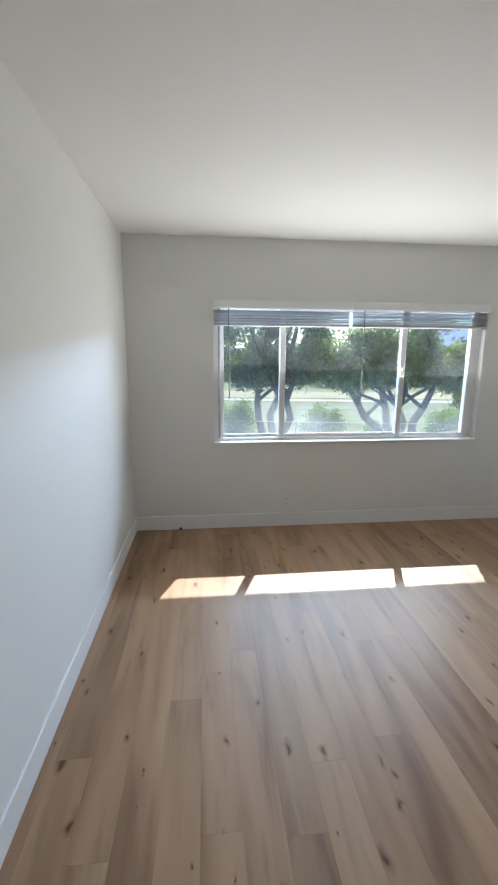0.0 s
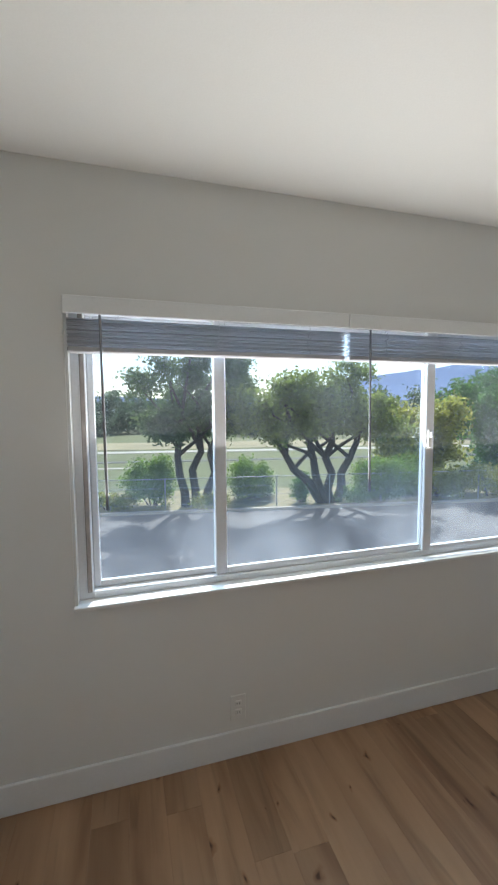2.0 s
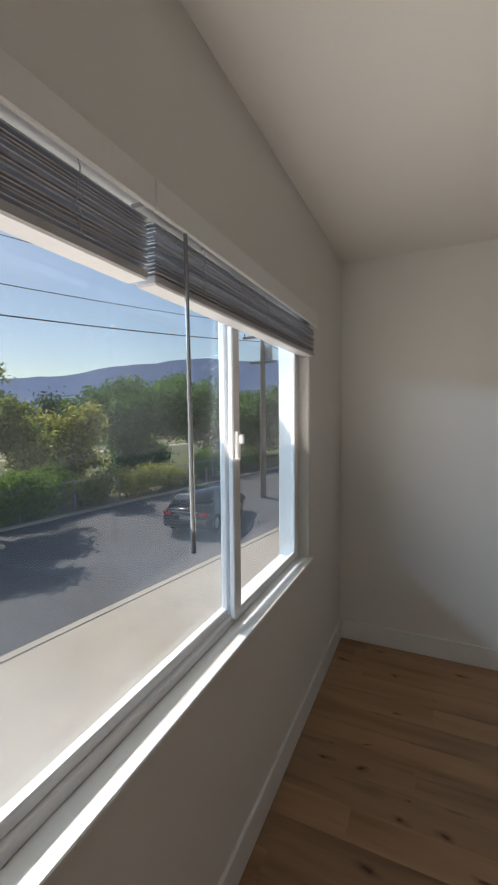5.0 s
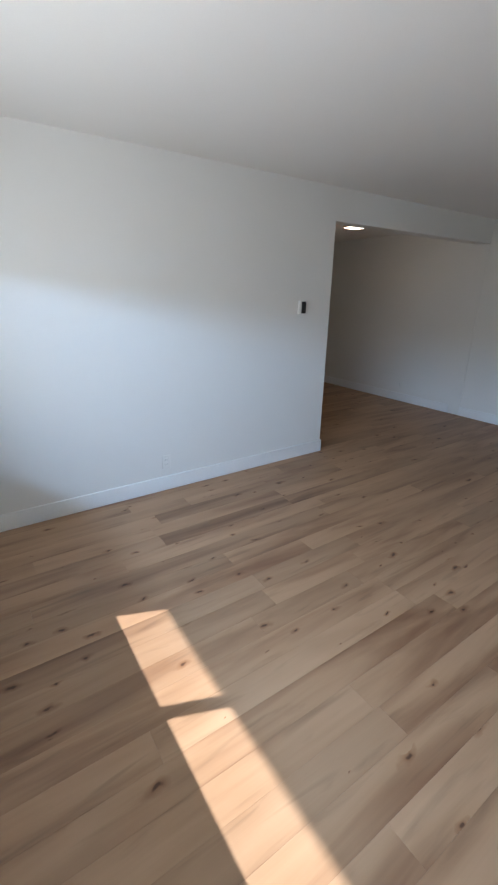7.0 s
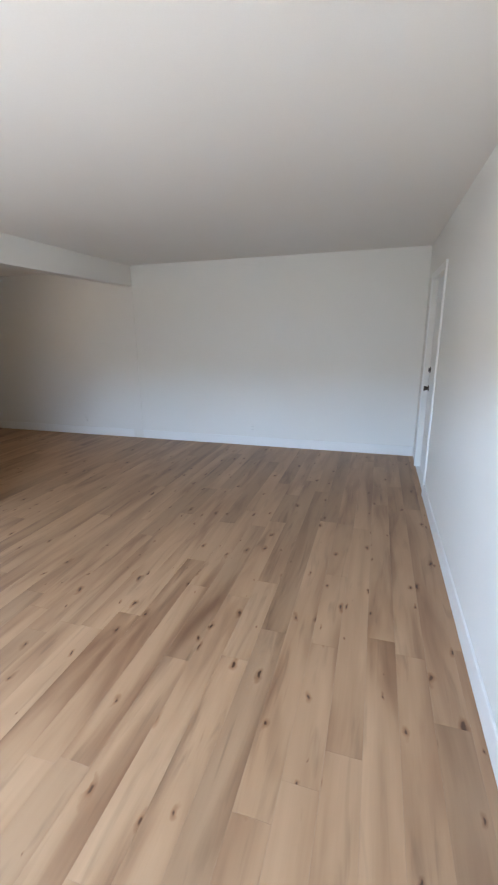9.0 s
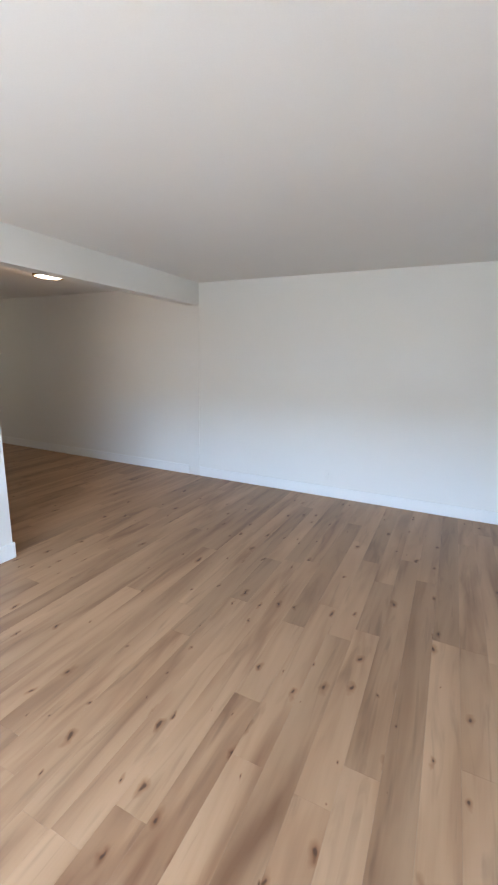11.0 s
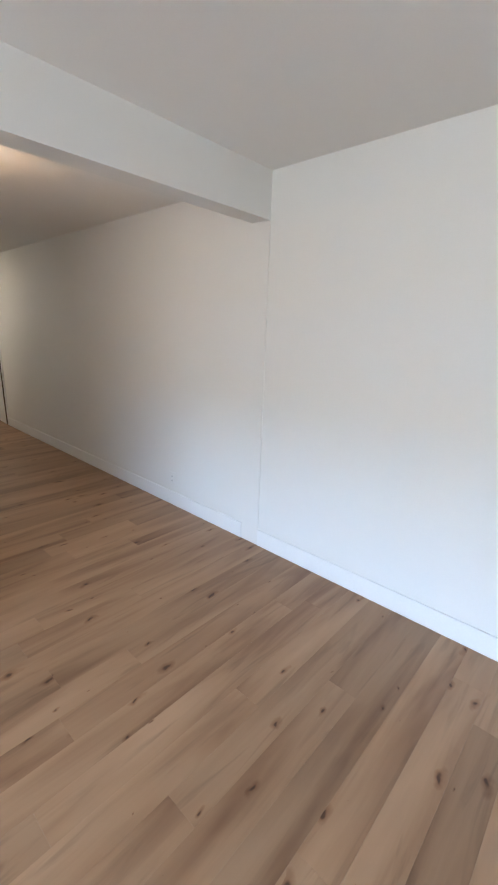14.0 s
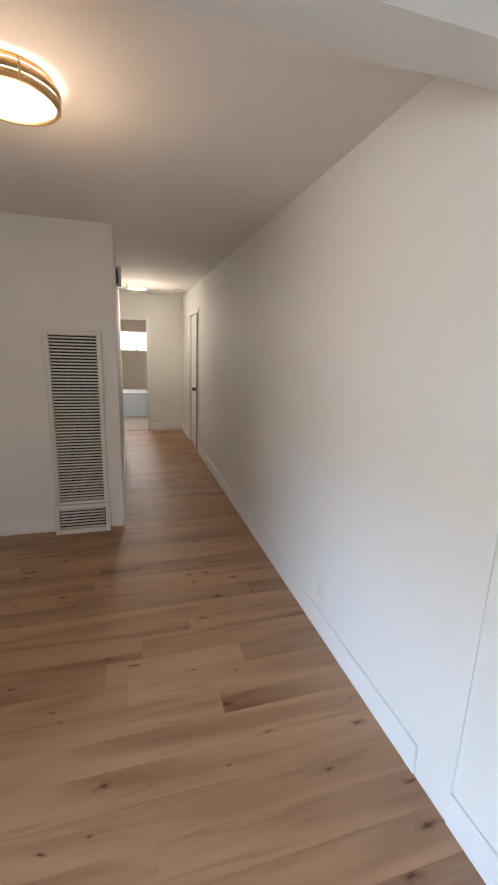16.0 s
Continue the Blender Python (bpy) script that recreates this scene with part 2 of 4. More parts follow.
PAINT = material("dark_car_paint", (0.012, 0.014, 0.02), 0.18, 0.3)
PAINT.node_tree.nodes["Principled BSDF"].inputs["Coat Weight"].default_value = 0.8
CARGLASS = material("dark_car_glass", (0.01, 0.012, 0.015), 0.05)
RUBBER = material("tyre_rubber", (0.015, 0.015, 0.015), 0.8)
CHROME = material("alloy_rim", (0.5, 0.5, 0.52), 0.3, 1.0)
REDLENS = material("red_lens", (0.45, 0.01, 0.01), 0.2)
# distance haze is put into the ridge's blue base colour
HILL1 = varied("far_hill_haze_tint", (0.2, 0.29, 0.5), 1.0, scale=0.01, amount=0.12, fine=0.06, bump=0)
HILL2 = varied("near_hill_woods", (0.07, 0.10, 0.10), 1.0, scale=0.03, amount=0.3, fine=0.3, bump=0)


def leaf_material(name, color):
    m = material(name, color, 0.55)
    b = m.node_tree.nodes["Principled BSDF"]
    geo = N(m, "ShaderNodeNewGeometry")
    r = N(m, "ShaderNodeMapRange")
    r.inputs["To Min"].default_value, r.inputs["To Max"].default_value = 0.55, 1.6
    L(m, geo.outputs["Random Per Island"], r.inputs["Value"])
    s = N(m, "ShaderNodeVectorMath")
    s.operation = "SCALE"
    s.inputs[0].default_value = color
    L(m, r.outputs[0], s.inputs["Scale"])
    L(m, s.outputs[0], b.inputs["Base Color"])
    t = N(m, "ShaderNodeBsdfTranslucent")
    L(m, s.outputs[0], t.inputs[0])
    mx = N(m, "ShaderNodeMixShader")
    mx.inputs[0].default_value = 0.5
    L(m, b.outputs[0], mx.inputs[1])
    L(m, t.outputs[0], mx.inputs[2])
    L(m, mx.outputs[0], m.node_tree.nodes["Material Output"].inputs[0])
    return m


LEAF_PINE = leaf_material("pine_needles", (0.12, 0.18, 0.06))
LEAF_OLIVE = leaf_material("grey_green_leaves", (0.22, 0.28, 0.065))
LEAF_BUSH = leaf_material("bush_leaves", (0.18, 0.29, 0.045))
LEAF_YELLOW = leaf_material("yellow_green_leaves", (0.33, 0.34, 0.075))
# muted green with the haze of distance painted in
LEAF_FAR = leaf_material("far_leaves_haze_tint", (0.09, 0.14, 0.075))
LEAF_DARK = leaf_material("dark_leaves", (0.09, 0.2, 0.04))


# ---- mesh helpers ----
def part(name, bm, mat, parent=None, label=""):
    me = bpy.data.meshes.new(name)
    bm.to_mesh(me)
    bm.free()
    me.materials.append(mat)
    ob = new(name, me)
    if parent:
        ob.parent = parent
    if label:
        ob["label"] = label
    return ob


def add_box(bm, a, b, bevel=0.0):
    vs = bmesh.ops.create_cube(bm, size=1)["verts"]
    c = [(a[i] + b[i]) / 2 for i in range(3)]
    s = [abs(b[i] - a[i]) for i in range(3)]
    for v in vs:
        v.co = Vector([c[i] + v.co[i] * s[i] for i in range(3)])
    if bevel:
        es = list({e for v in vs for e in v.link_edges})
        bmesh.ops.bevel(bm, geom=es, offset=bevel, segments=1, affect="EDGES")
    return bm


def box(a, b, bevel=0.0):
    return add_box(bmesh.new(), a, b, bevel)


def add_cyl(bm, p, q, r1, r2=None, seg=16):
    p, q = Vector(p), Vector(q)
    r2 = r1 if r2 is None else r2
    d = q - p
    m = Matrix.Translation((p + q) / 2) @ d.to_track_quat("Z", "Y").to_matrix().to_4x4()
    bmesh.ops.create_cone(bm, cap_ends=True, segments=seg, radius1=r1, radius2=r2, depth=d.length, matrix=m)
    return bm


def cyl(p, q, r1, r2=None, seg=16):
    return add_cyl(bmesh.new(), p, q, r1, r2, seg)


def lathe(profile, seg=40, centre=(0, 0, 0)):
    """Turns a profile of (radius, height) about the upright axis."""
    bm = bmesh.new()
    rings = []
    for r, z in profile:
        rings.append([bm.verts.new((centre[0] + r * math.cos(2 * math.pi * i / seg), centre[1] + r * math.sin(2 * math.pi * i / seg), centre[2] + z)) for i in range(seg)])
    for a, b in zip(rings, rings[1:]):
        for i in range(seg):
            bm.faces.new((a[i], a[(i + 1) % seg], b[(i + 1) % seg], b[i]))
    for f in bm.faces:
        f.smooth = True
    bmesh.ops.recalc_face_normals(bm, faces=bm.faces)
    return bm


def thing(name, place=(0, 0, 0), label="", category="", group="", kind=""):
    ob = new(name)
    ob.location = place
    ob.empty_display_size = 0.1
    return tagged(ob, label, category, group, kind)


def structure(name, bm, mat, label="", category=""):
    return tagged(part(name, bm, mat), label, category, "", "structure")


# ---- plan ----
W, S, H, HH = 3.84, -6.02, 2.44, 2.41       # east wall, south wall, room and hall ceilings
T = 0.14                                     # wall thickness
OPEN_Y, BEAM_Z, XH = -3.39, 2.175, W + T    # end of the east wall, underside of the beam, hall side
HX, HY = 6.51, -4.96                         # heater wall and its corner
CX = 10.72                                   # end of the corridor
WX0, WX1, WZ0, WZ1 = 0.70, 3.10, 0.785, 1.96
G = -2.9                                     # ground outside

bm = bmesh.new()
for a, b in (((-T, 0, G), (WX0, T, 2.7)), ((WX1, 0, G), (W + T, T, 2.7)), ((WX0, 0, G), (WX1, T, WZ0)), ((WX0, 0, WZ1), (WX1, T, 2.7))):
    add_box(bm, a, b)
structure("wall_north", bm, WALL, "white painted wall with a wide window", "wall")
bm = bmesh.new()
for a, b in (((W, OPEN_Y, -0.1), (W + T, 0, 2.7)), ((W, S, BEAM_Z), (W + T, OPEN_Y, 2.7))):
    add_box(bm, a, b)
structure("wall_east", bm, WALL, "white painted wall ending at a wide cased opening under a beam", "wall")
DY0, DY1, DZ = -5.60, -4.70, 2.04
bm = bmesh.new()
for a, b in (((-T, DY1, -0.1), (0, 0, 2.7)), ((-T, S - T, -0.1), (0, DY0, 2.7)), ((-T, DY0, DZ), (0, DY1, 2.7))):
    add_box(bm, a, b)
structure("wall_west", bm, WALL, "white painted wall with the entry door", "wall")
SX0, SX1, SZ = 8.97, 9.76, 2.01
bm = bmesh.new()
for a, b in (((0, S - T, -0.1), (SX0, S, 2.7)), ((SX1, S - T, -0.1), (CX + T, S, 2.7)), ((SX0, S - T, SZ), (SX1, S, 2.7))):
    add_box(bm, a, b)
structure("wall_south", bm, WALL, "long white painted wall running into the corridor", "wall")
structure("pilaster", box((W - 0.004, S + 0.0, 0), (XH + 0.02, S + 0.009, BEAM_Z), 0.002), WALL, "slim flat white pilaster under the beam", "pilaster")
bm = bmesh.new()
add_box(bm, (HX, HY, -0.1), (HX + 0.16, -3.2, 2.7))
add_box(bm, (HX + 0.16, HY, -0.1), (9.75, HY + 0.12, 2.7))
structure("wall_heater", bm, WALL, "white painted wall with the gas wall heater", "wall")
structure("wall_hall_north", box((XH, -3.2, -0.1), (HX + 0.16, -3.06, 2.7)), WALL, "white painted wall closing the hall", "wall")
BY0, BY1, BZ = -5.385, -4.62, 1.965
bm = bmesh.new()
for a, b in (((CX, S, -0.1), (CX + 0.12, BY0, 2.7)), ((CX, BY1, -0.1), (CX + 0.12, -4.1, 2.7)), ((CX, BY0, BZ), (CX + 0.12, BY1, 2.7))):
    add_box(bm, a, b)
structure("wall_corridor_end", bm, WALL, "white painted corridor end wall with a doorway", "wall")
structure("wall_side_passage", box((9.75, -4.22, -0.1), (CX, -4.1, 2.7)), WALL, "white painted wall of a side passage", "wall")
structure("wall_passage_return", box((9.63, HY + 0.12, -0.1), (9.75, -4.1, 2.7)), WALL, "white painted wall of a side passage", "wall")
# bathroom at the corridor's end
bx = 13.0
bm = bmesh.new()
for a, b in (((bx, -6.0, -0.1), (bx + 0.12, -3.9, 1.40)), ((bx, -6.0, 1.84), (bx + 0.12, -3.9, 2.7)), ((bx, -6.0, 1.40), (bx + 0.12, -5.62, 1.84)), ((bx, -4.5, 1.40), (bx + 0.12, -3.9, 1.84)),
             ((CX + 0.12, -6.14, -0.1), (bx + 0.12, -6.0, 2.7)), ((CX + 0.12, -3.9, -0.1), (bx + 0.12, -3.78, 2.7))):
    add_box(bm, a, b)
structure("wall_bathroom", bm, BEIGE, "beige bathroom walls with a high window", "wall")
# unseen closing box added behind the side door, to keep it dark there
bm = bmesh.new()
for a, b in (((8.3, -7.6, -0.1), (10.4, -7.5, 2.7)), ((8.2, -7.6, -0.1), (8.3, S - T, 2.7)), ((10.4, -7.6, -0.1), (10.5, S - T, 2.7))):
    add_box(bm, a, b)
structure("unseen_door_box", bm, WALL, "added white closing box, unseen behind the side door", "wall")

structure("ceiling", box((0, S, H), (W, 0, H + 0.1)), CEIL, "flat white painted ceiling", "ceiling")
structure("ceiling_hall", box((XH, -7.6, HH), (bx, -3.06, HH + 0.1)), CEIL, "flat white painted hall ceiling", "ceiling")
bm = bmesh.new()
add_box(bm, (-T - 0.4, -8.0, 2.7), (bx + 0.5, 1.6, 2.84))
add_box(bm, (-T - 0.4, 1.57, 2.51), (bx + 0.5, 1.603, 2.84))
add_box(bm, (-T - 0.4, T, 2.53), (bx + 0.5, 1.57, 2.56))
structure("roof_eave", bm, STUCCO, "flat roof with a boxed eave over the window", "roof")
floor = structure("floor", box((-T, -7.6, -0.12), (bx, 0, -0.022)), SUB, "pale knotty oak plank floor", "floor")

structure("door_threshold", box((-T, DY0, -0.02), (-0.001, DY1, 0.004), 0.002), TRIM, "low painted door threshold", "threshold")
# baseboards
BBH, BBT = 0.125, 0.013


def baseboard(a, b):
    """A board from a to b (x, y corners of its foot print) with an eased top edge."""
    structure("baseboard", box((a[0], a[1], 0.0), (b[0], b[1], BBH), 0.003), TRIM, "painted white flat baseboard", "baseboard")


baseboard((0, -BBT), (W, 0))
baseboard((W - BBT, OPEN_Y), (W, -BBT))
baseboard((W - BBT, OPEN_Y - BBT), (XH + BBT, OPEN_Y))
baseboard((0, DY1 + 0.06), (BBT, -BBT))
baseboard((BBT, S), (W - 0.0045, S + BBT))
baseboard((XH + 0.022, S), (SX0 - 0.045, S + BBT))
baseboard((SX1 + 0.045, S), (CX, S + BBT))
baseboard((HX - BBT, HY), (HX, -4.86))
baseboard((HX - BBT, -4.43), (HX, -3.2))
baseboard((HX - BBT, HY - BBT), (9.75, HY))
baseboard((XH, -3.2 - BBT), (HX - BBT, -3.2))
baseboard((XH, OPEN_Y), (XH + BBT, -3.2 - BBT))
baseboard((CX - BBT, S + BBT), (CX, BY0 - 0.05))

# ---- window ----
win = thing("window_1", (0, 0, 0), "wide three-pane white vinyl sliding window with dusty glass", "window", "", "structure")
FY0, FY1 = 0.055, 0.125
part("weather_strip", box((WX0 + 0.044, 0.049, WZ0 + 0.03), (WX0 + 0.062, 0.0548, WZ1 - 0.04), 0.002), WORN, win, "worn grey-brown weather strip")
part("window_sill", box((WX0 - 0.003, -0.022, WZ0 - 0.012), (WX1 + 0.003, FY0, WZ0 + 0.003), 0.003), TRIM, win)
part("jamb_liner", box((WX0 + 0.001, 0.002, WZ0 + 0.003), (WX0 + 0.012, FY0, WZ1)), TRIM, win)
part("jamb_liner", box((WX1 - 0.012, 0.002, WZ0 + 0.003), (WX1 - 0.001, FY0, WZ1)), TRIM, win)
part("head_liner", box((WX0 + 0.012, 0.002, WZ1 - 0.012), (WX1 - 0.012, FY0, WZ1 - 0.001)), TRIM, win)
for a, b in (((WX0, WZ0), (WX0 + 0.065, WZ1)), ((WX1 - 0.09, WZ0), (WX1, WZ1)), ((WX0 + 0.065, WZ0), (WX1 - 0.09, WZ0 + 0.03)), ((WX0 + 0.065, WZ1 - 0.04), (WX1 - 0.09, WZ1))):
    part("window_frame", box((a[0], FY0, a[1]), (b[0], FY1, b[1]), 0.003), VINYL, win)


def sash(x0, x1, y0, y1, rail, stile_l, stile_r, name="sash"):
    z0, z1 = WZ0 + 0.03, WZ1 - 0.04
    bm = bmesh.new()
    add_box(bm, (x0, y0, z0), (x0 + stile_l, y1, z1), 0.004)
    add_box(bm, (x1 - stile_r, y0, z0), (x1, y1, z1), 0.004)
    add_box(bm, (x0 + stile_l, y0 + 0.002, z0), (x1 - stile_r, y1 - 0.002, z0 + rail), 0.004)
    add_box(bm, (x0 + stile_l, y0 + 0.002, z1 - rail), (x1 - stile_r, y1 - 0.002, z1), 0.004)
    s = part(name, bm, VINYL, win)
    g = part("pane", box((x0 + stile_l - 0.005, (y0 + y1) / 2 - 0.002, z0 + rail - 0.005), (x1 - stile_r + 0.005, (y0 + y1) / 2 + 0.002, z1 - rail + 0.005)), GLASS, s, "dusty clear glass")
    g.visible_shadow = False
    return s


sash(WX0 + 0.065, 1.33, 0.094, 0.120, 0.026, 0.028, 0.052)
sash(1.275, 2.40, 0.066, 0.090, 0.03, 0.052, 0.05, "fixed_sash")
sa = sash(2.345, WX1 - 0.07, 0.036, 0.0548, 0.026, 0.05, 0.045)
bm = box((2.352, 0.022, 1.35), (2.372, 0.036, 1.44), 0.003)
add_box(bm, (2.356, 0.006, 1.40), (2.368, 0.024, 1.43), 0.003)
part("latch", bm, PLATE, sa, "white thumb latch")


def blind(x0, x1, wand_x):
    b = thing("window_blind", ((x0 + x1) / 2, 0, 1.76), "raised white slatted blind with valance and tilt wand", "window blind", "raised window blinds")
    o = -b.location

    def p(name, bm, mat, label=""):
        bmesh.ops.translate(bm, verts=bm.verts, vec=o)
        return part(name, bm, mat, b, label)

    p("valance", box((x0, -0.042, 1.898), (x1, -0.03, 1.962), 0.003), TRIM, "smooth white valance")
    p("headrail", box((x0 + 0.006, -0.028, 1.918), (x1 - 0.006, 0.03, 1.955), 0.002), SLAT)
    n = 13
    for i in range(n):
        z = 1.787 + i * 0.0078 + random.uniform(-0.0018, 0.0018)
        d = random.uniform(-0.003, 0.003)
        bm = box((x0 + 0.01, -0.026 + d, z), (x1 - 0.01, 0.026 + d, z + 0.003))
        for v in bm.verts:
            v.co.z += 0.006 * (0.5 - abs(v.co.y - d) / 0.052) + (v.co.x - x0) * random.uniform(-0.0004, 0.0004)
        p("slat", bm, SLAT)
    p("bottom_rail", box((x0 + 0.01, -0.027, 1.762), (x1 - 0.01, 0.027, 1.783), 0.004), SLAT)
    for fx in (0.16, 0.5, 0.84):
        x = x0 + (x1 - x0) * fx
        bm = bmesh.new()
        for k in range(9):
            z = 1.785 + k * 0.013
            add_cyl(bm, (x + random.uniform(-.012, .012), -0.029, z), (x + random.uniform(-.012, .012), -0.031, z + 0.015), 0.0012, seg=6)
        p("ladder_cord", bm, SLAT)
    p("tilt_wand", cyl((wand_x, -0.036, 1.897), (wand_x + 0.004, -0.040, 1.17), 0.0045, 0.006, 8), WAND, "slim clear-grey tilt wand")


blind(WX0 + 0.003, 1.86, 0.83)
blind(1.864, WX1 - 0.003, 1.972)


# ---- wall fittings ----
def plate(m, label, group):
    """A duplex outlet, its face towards local -y, centred at the pose m."""
    o = thing("wall_outlet", (0, 0, 0), label, "wall outlet", group)
    part("cover_plate", box((-0.036, -0.006, -0.058), (0.036, 0, 0.058), 0.003), WALL, o)
    for z in (-0.02, 0.02):
        r = part("receptacle", box((-0.016, -0.009, z - 0.013), (0.016, -0.005, z + 0.013), 0.003), WALL, o)
        for x in (-0.006, 0.006):
            part("slot", box((x - 0.001, -0.0095, z - 0.005), (x + 0.001, -0.0088, z + 0.005)), DARK, r)
    o.matrix_world = m
    return o


plate(pose(1.35, -0.001, 0.23), "white duplex outlet low on the window wall", "wall outlets")
plate(pose(W - 0.001, -1.67, 0.25, 0, 0, -90), "white duplex outlet low on the wall", "wall outlets")
plate(pose(2.10, S + 0.001, 0.25, 0, 0, 180), "white duplex outlet low on the wall", "wall outlets")
plate(pose(4.845, S + 0.001, 0.25, 0, 0, 180), "white duplex outlet low on the hall wall", "wall outlets")

th = thing("thermostat", (W, -3.035, 1.45), "small white thermostat with a dark face", "thermostat")
part("body", box((-0.028, -0.036, -0.056), (0, 0.036, 0.056), 0.004), PLATE, th)
part("face", box((-0.032, -0.034, -0.05), (-0.027, 0.016, 0.05), 0.002), DARK, th, "dark glossy face")

chip = thing("debris_chip", (0.396, -0.026, 0), "small dark chip of debris beside the baseboard", "debris")
part("chip", box((-0.012, -0.008, 0), (0.012, 0.008, 0.022), 0.004), DARK, chip)

# entry door
d1 = thing("door_1", (-0.05, DY1, 0), "closed grey-white entry door with dark knob", "door", "", "structure")
part("door_leaf", box((-0.045, DY0 - DY1 + 0.004, 0.006), (0, -0.004, DZ - 0.004), 0.002), DOOR, d1)
for z, r in ((0.92, 0.028), (1.12, 0.024)):
    bm = cyl((0, DY0 - DY1 + 0.07, z), (0.008, DY0 - DY1 + 0.07, z), 0.032)
    add_cyl(bm, (0.008, DY0 - DY1 + 0.07, z), (0.05 if z < 1 else 0.02, DY0 - DY1 + 0.07, z), r * 0.6, r)
    part("door_knob" if z < 1 else "deadbolt", bm, STEEL, d1, "dark bronze knob")
part("peephole", cyl((0, (DY0 - DY1) / 2, 1.5), (0.006, (DY0 - DY1) / 2, 1.5), 0.014), STEEL, d1)
bm = bmesh.new()
add_box(bm, (0, DY1, 0), (0.016, DY1 + 0.06, DZ + 0.06), 0.003)
add_box(bm, (0, DY0 - 0.06, 0), (0.016, DY0, DZ + 0.06), 0.003)
add_box(bm, (0, DY0, DZ), (0.016, DY1, DZ + 0.06), 0.003)
structure("door_trim", bm, TRIM, "flat white door casing", "trim")

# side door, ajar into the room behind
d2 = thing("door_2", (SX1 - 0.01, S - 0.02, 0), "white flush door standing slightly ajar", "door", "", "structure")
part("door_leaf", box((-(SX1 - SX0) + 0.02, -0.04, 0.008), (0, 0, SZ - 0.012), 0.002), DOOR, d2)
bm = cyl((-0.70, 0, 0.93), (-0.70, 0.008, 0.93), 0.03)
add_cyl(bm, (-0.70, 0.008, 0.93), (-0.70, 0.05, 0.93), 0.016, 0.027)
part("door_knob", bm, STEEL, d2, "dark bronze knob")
# near-black strip stands in for the dark gap beside the leaf
part("door_gap_strip", box((-(SX1 - SX0) + 0.012, -0.038, 0.01), (-(SX1 - SX0) + 0.0198, -0.002, SZ - 0.014)), GAP_DARK, d2, "dark strip painted as the shaded door gap")
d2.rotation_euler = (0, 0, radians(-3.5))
bm = bmesh.new()
add_box(bm, (SX0 - 0.045, S, 0), (SX0, S + 0.012, SZ + 0.045), 0.003)
add_box(bm, (SX1, S, 0), (SX1 + 0.045, S + 0.012, SZ + 0.045), 0.003)
add_box(bm, (SX0, S, SZ), (SX1, S + 0.012, SZ + 0.045), 0.003)
structure("side_door_trim", bm, TRIM, "flat white door casing", "trim")
bm = bmesh.new()
add_box(bm, (CX - 0.012, BY0 - 0.05, 0), (CX, BY0, BZ + 0.05), 0.003)
add_box(bm, (CX - 0.012, BY1, 0), (CX, BY1 + 0.05, BZ + 0.05), 0.003)
add_box(bm, (CX - 0.012, BY0, BZ), (CX, BY1, BZ + 0.05), 0.003)
structure("bathroom_door_trim", bm, TRIM, "flat white door casing", "trim")

# gas wall heater
hy0, hy1, hx = -4.848, -4.437, HX
he = thing("wall_heater", (hx, hy0, 0), "tall white louvred gas wall heater recessed in the wall", "wall heater")
hw = hy1 - hy0
# dark sheet added so that the louvre gaps look shaded
part("backing", box((-0.006, 0.02, 0.02), (-0.001, hw - 0.02, 1.60)), HEATER_DARK, he, "near-black sheet standing in for shade behind the louvres")
bm = bmesh.new()
for a, b in (((0, 0), (0.035, 1.63)), ((hw - 0.035, 0), (hw, 1.63)), ((0.035, 1.595), (hw - 0.035, 1.63)), ((0.035, 0.225), (hw - 0.035, 0.265)), ((0.035, 0), (hw - 0.035, 0.03))):
    add_box(bm, (-0.045, a[0], a[1]), (-0.001, b[0], b[1]), 0.003)
part("casing", bm, HEATER, he)
slat_me = None
for z0, z1, n in ((0.275, 1.59, 54), (0.04, 0.22, 7)):
    for i in range(n):
        z = z0 + (z1 - z0) * (i + 0.5) / n
        if slat_me is None:
            bm = box((-0.032, 0.034, -0.0046), (-0.026, hw - 0.034, 0.0046))
            for v in bm.verts:
                v.co.z += 0.4 * (v.co.x + 0.028)
            o = part("louvre", bm, HEATER, he)
            slat_me = o.data
        else:
            o = new("louvre", slat_me)
            o.parent = he
        o.location = (-0.008 if z > 0.24 else -0.045, 0, z)
for y in (hw * 0.33, hw * 0.67):
    part("mullion", box((-0.012, y - 0.002, 0.27), (-0.008, y + 0.002, 1.595)), HEATER_DARK, he)
for a, b in (((-0.008, 0.0), (0.028, 0.25)), ((hw - 0.028, 0.0), (hw + 0.008, 0.25)), ((0.028, 0.218), (hw - 0.028, 0.25)), ((0.028, 0.0), (hw - 0.028, 0.04))):
    part("burner_cover", box((-0.085, a[0], a[1]), (-0.046, b[0], b[1]), 0.003), HEATER, he)
# second near-black sheet: painted shade behind the lower louvres
part("burner_backing", box((-0.062, 0.028, 0.04), (-0.056, hw - 0.028, 0.218)), HEATER_DARK, he, "near-black sheet standing in for shade in the burner opening")
part("inner_plate", box((-0.013, hw * 0.3, 1.22), (-0.009, hw * 0.8, 1.32)), HEATER_DARK, he, "dark inner plate")

# ceiling lamps


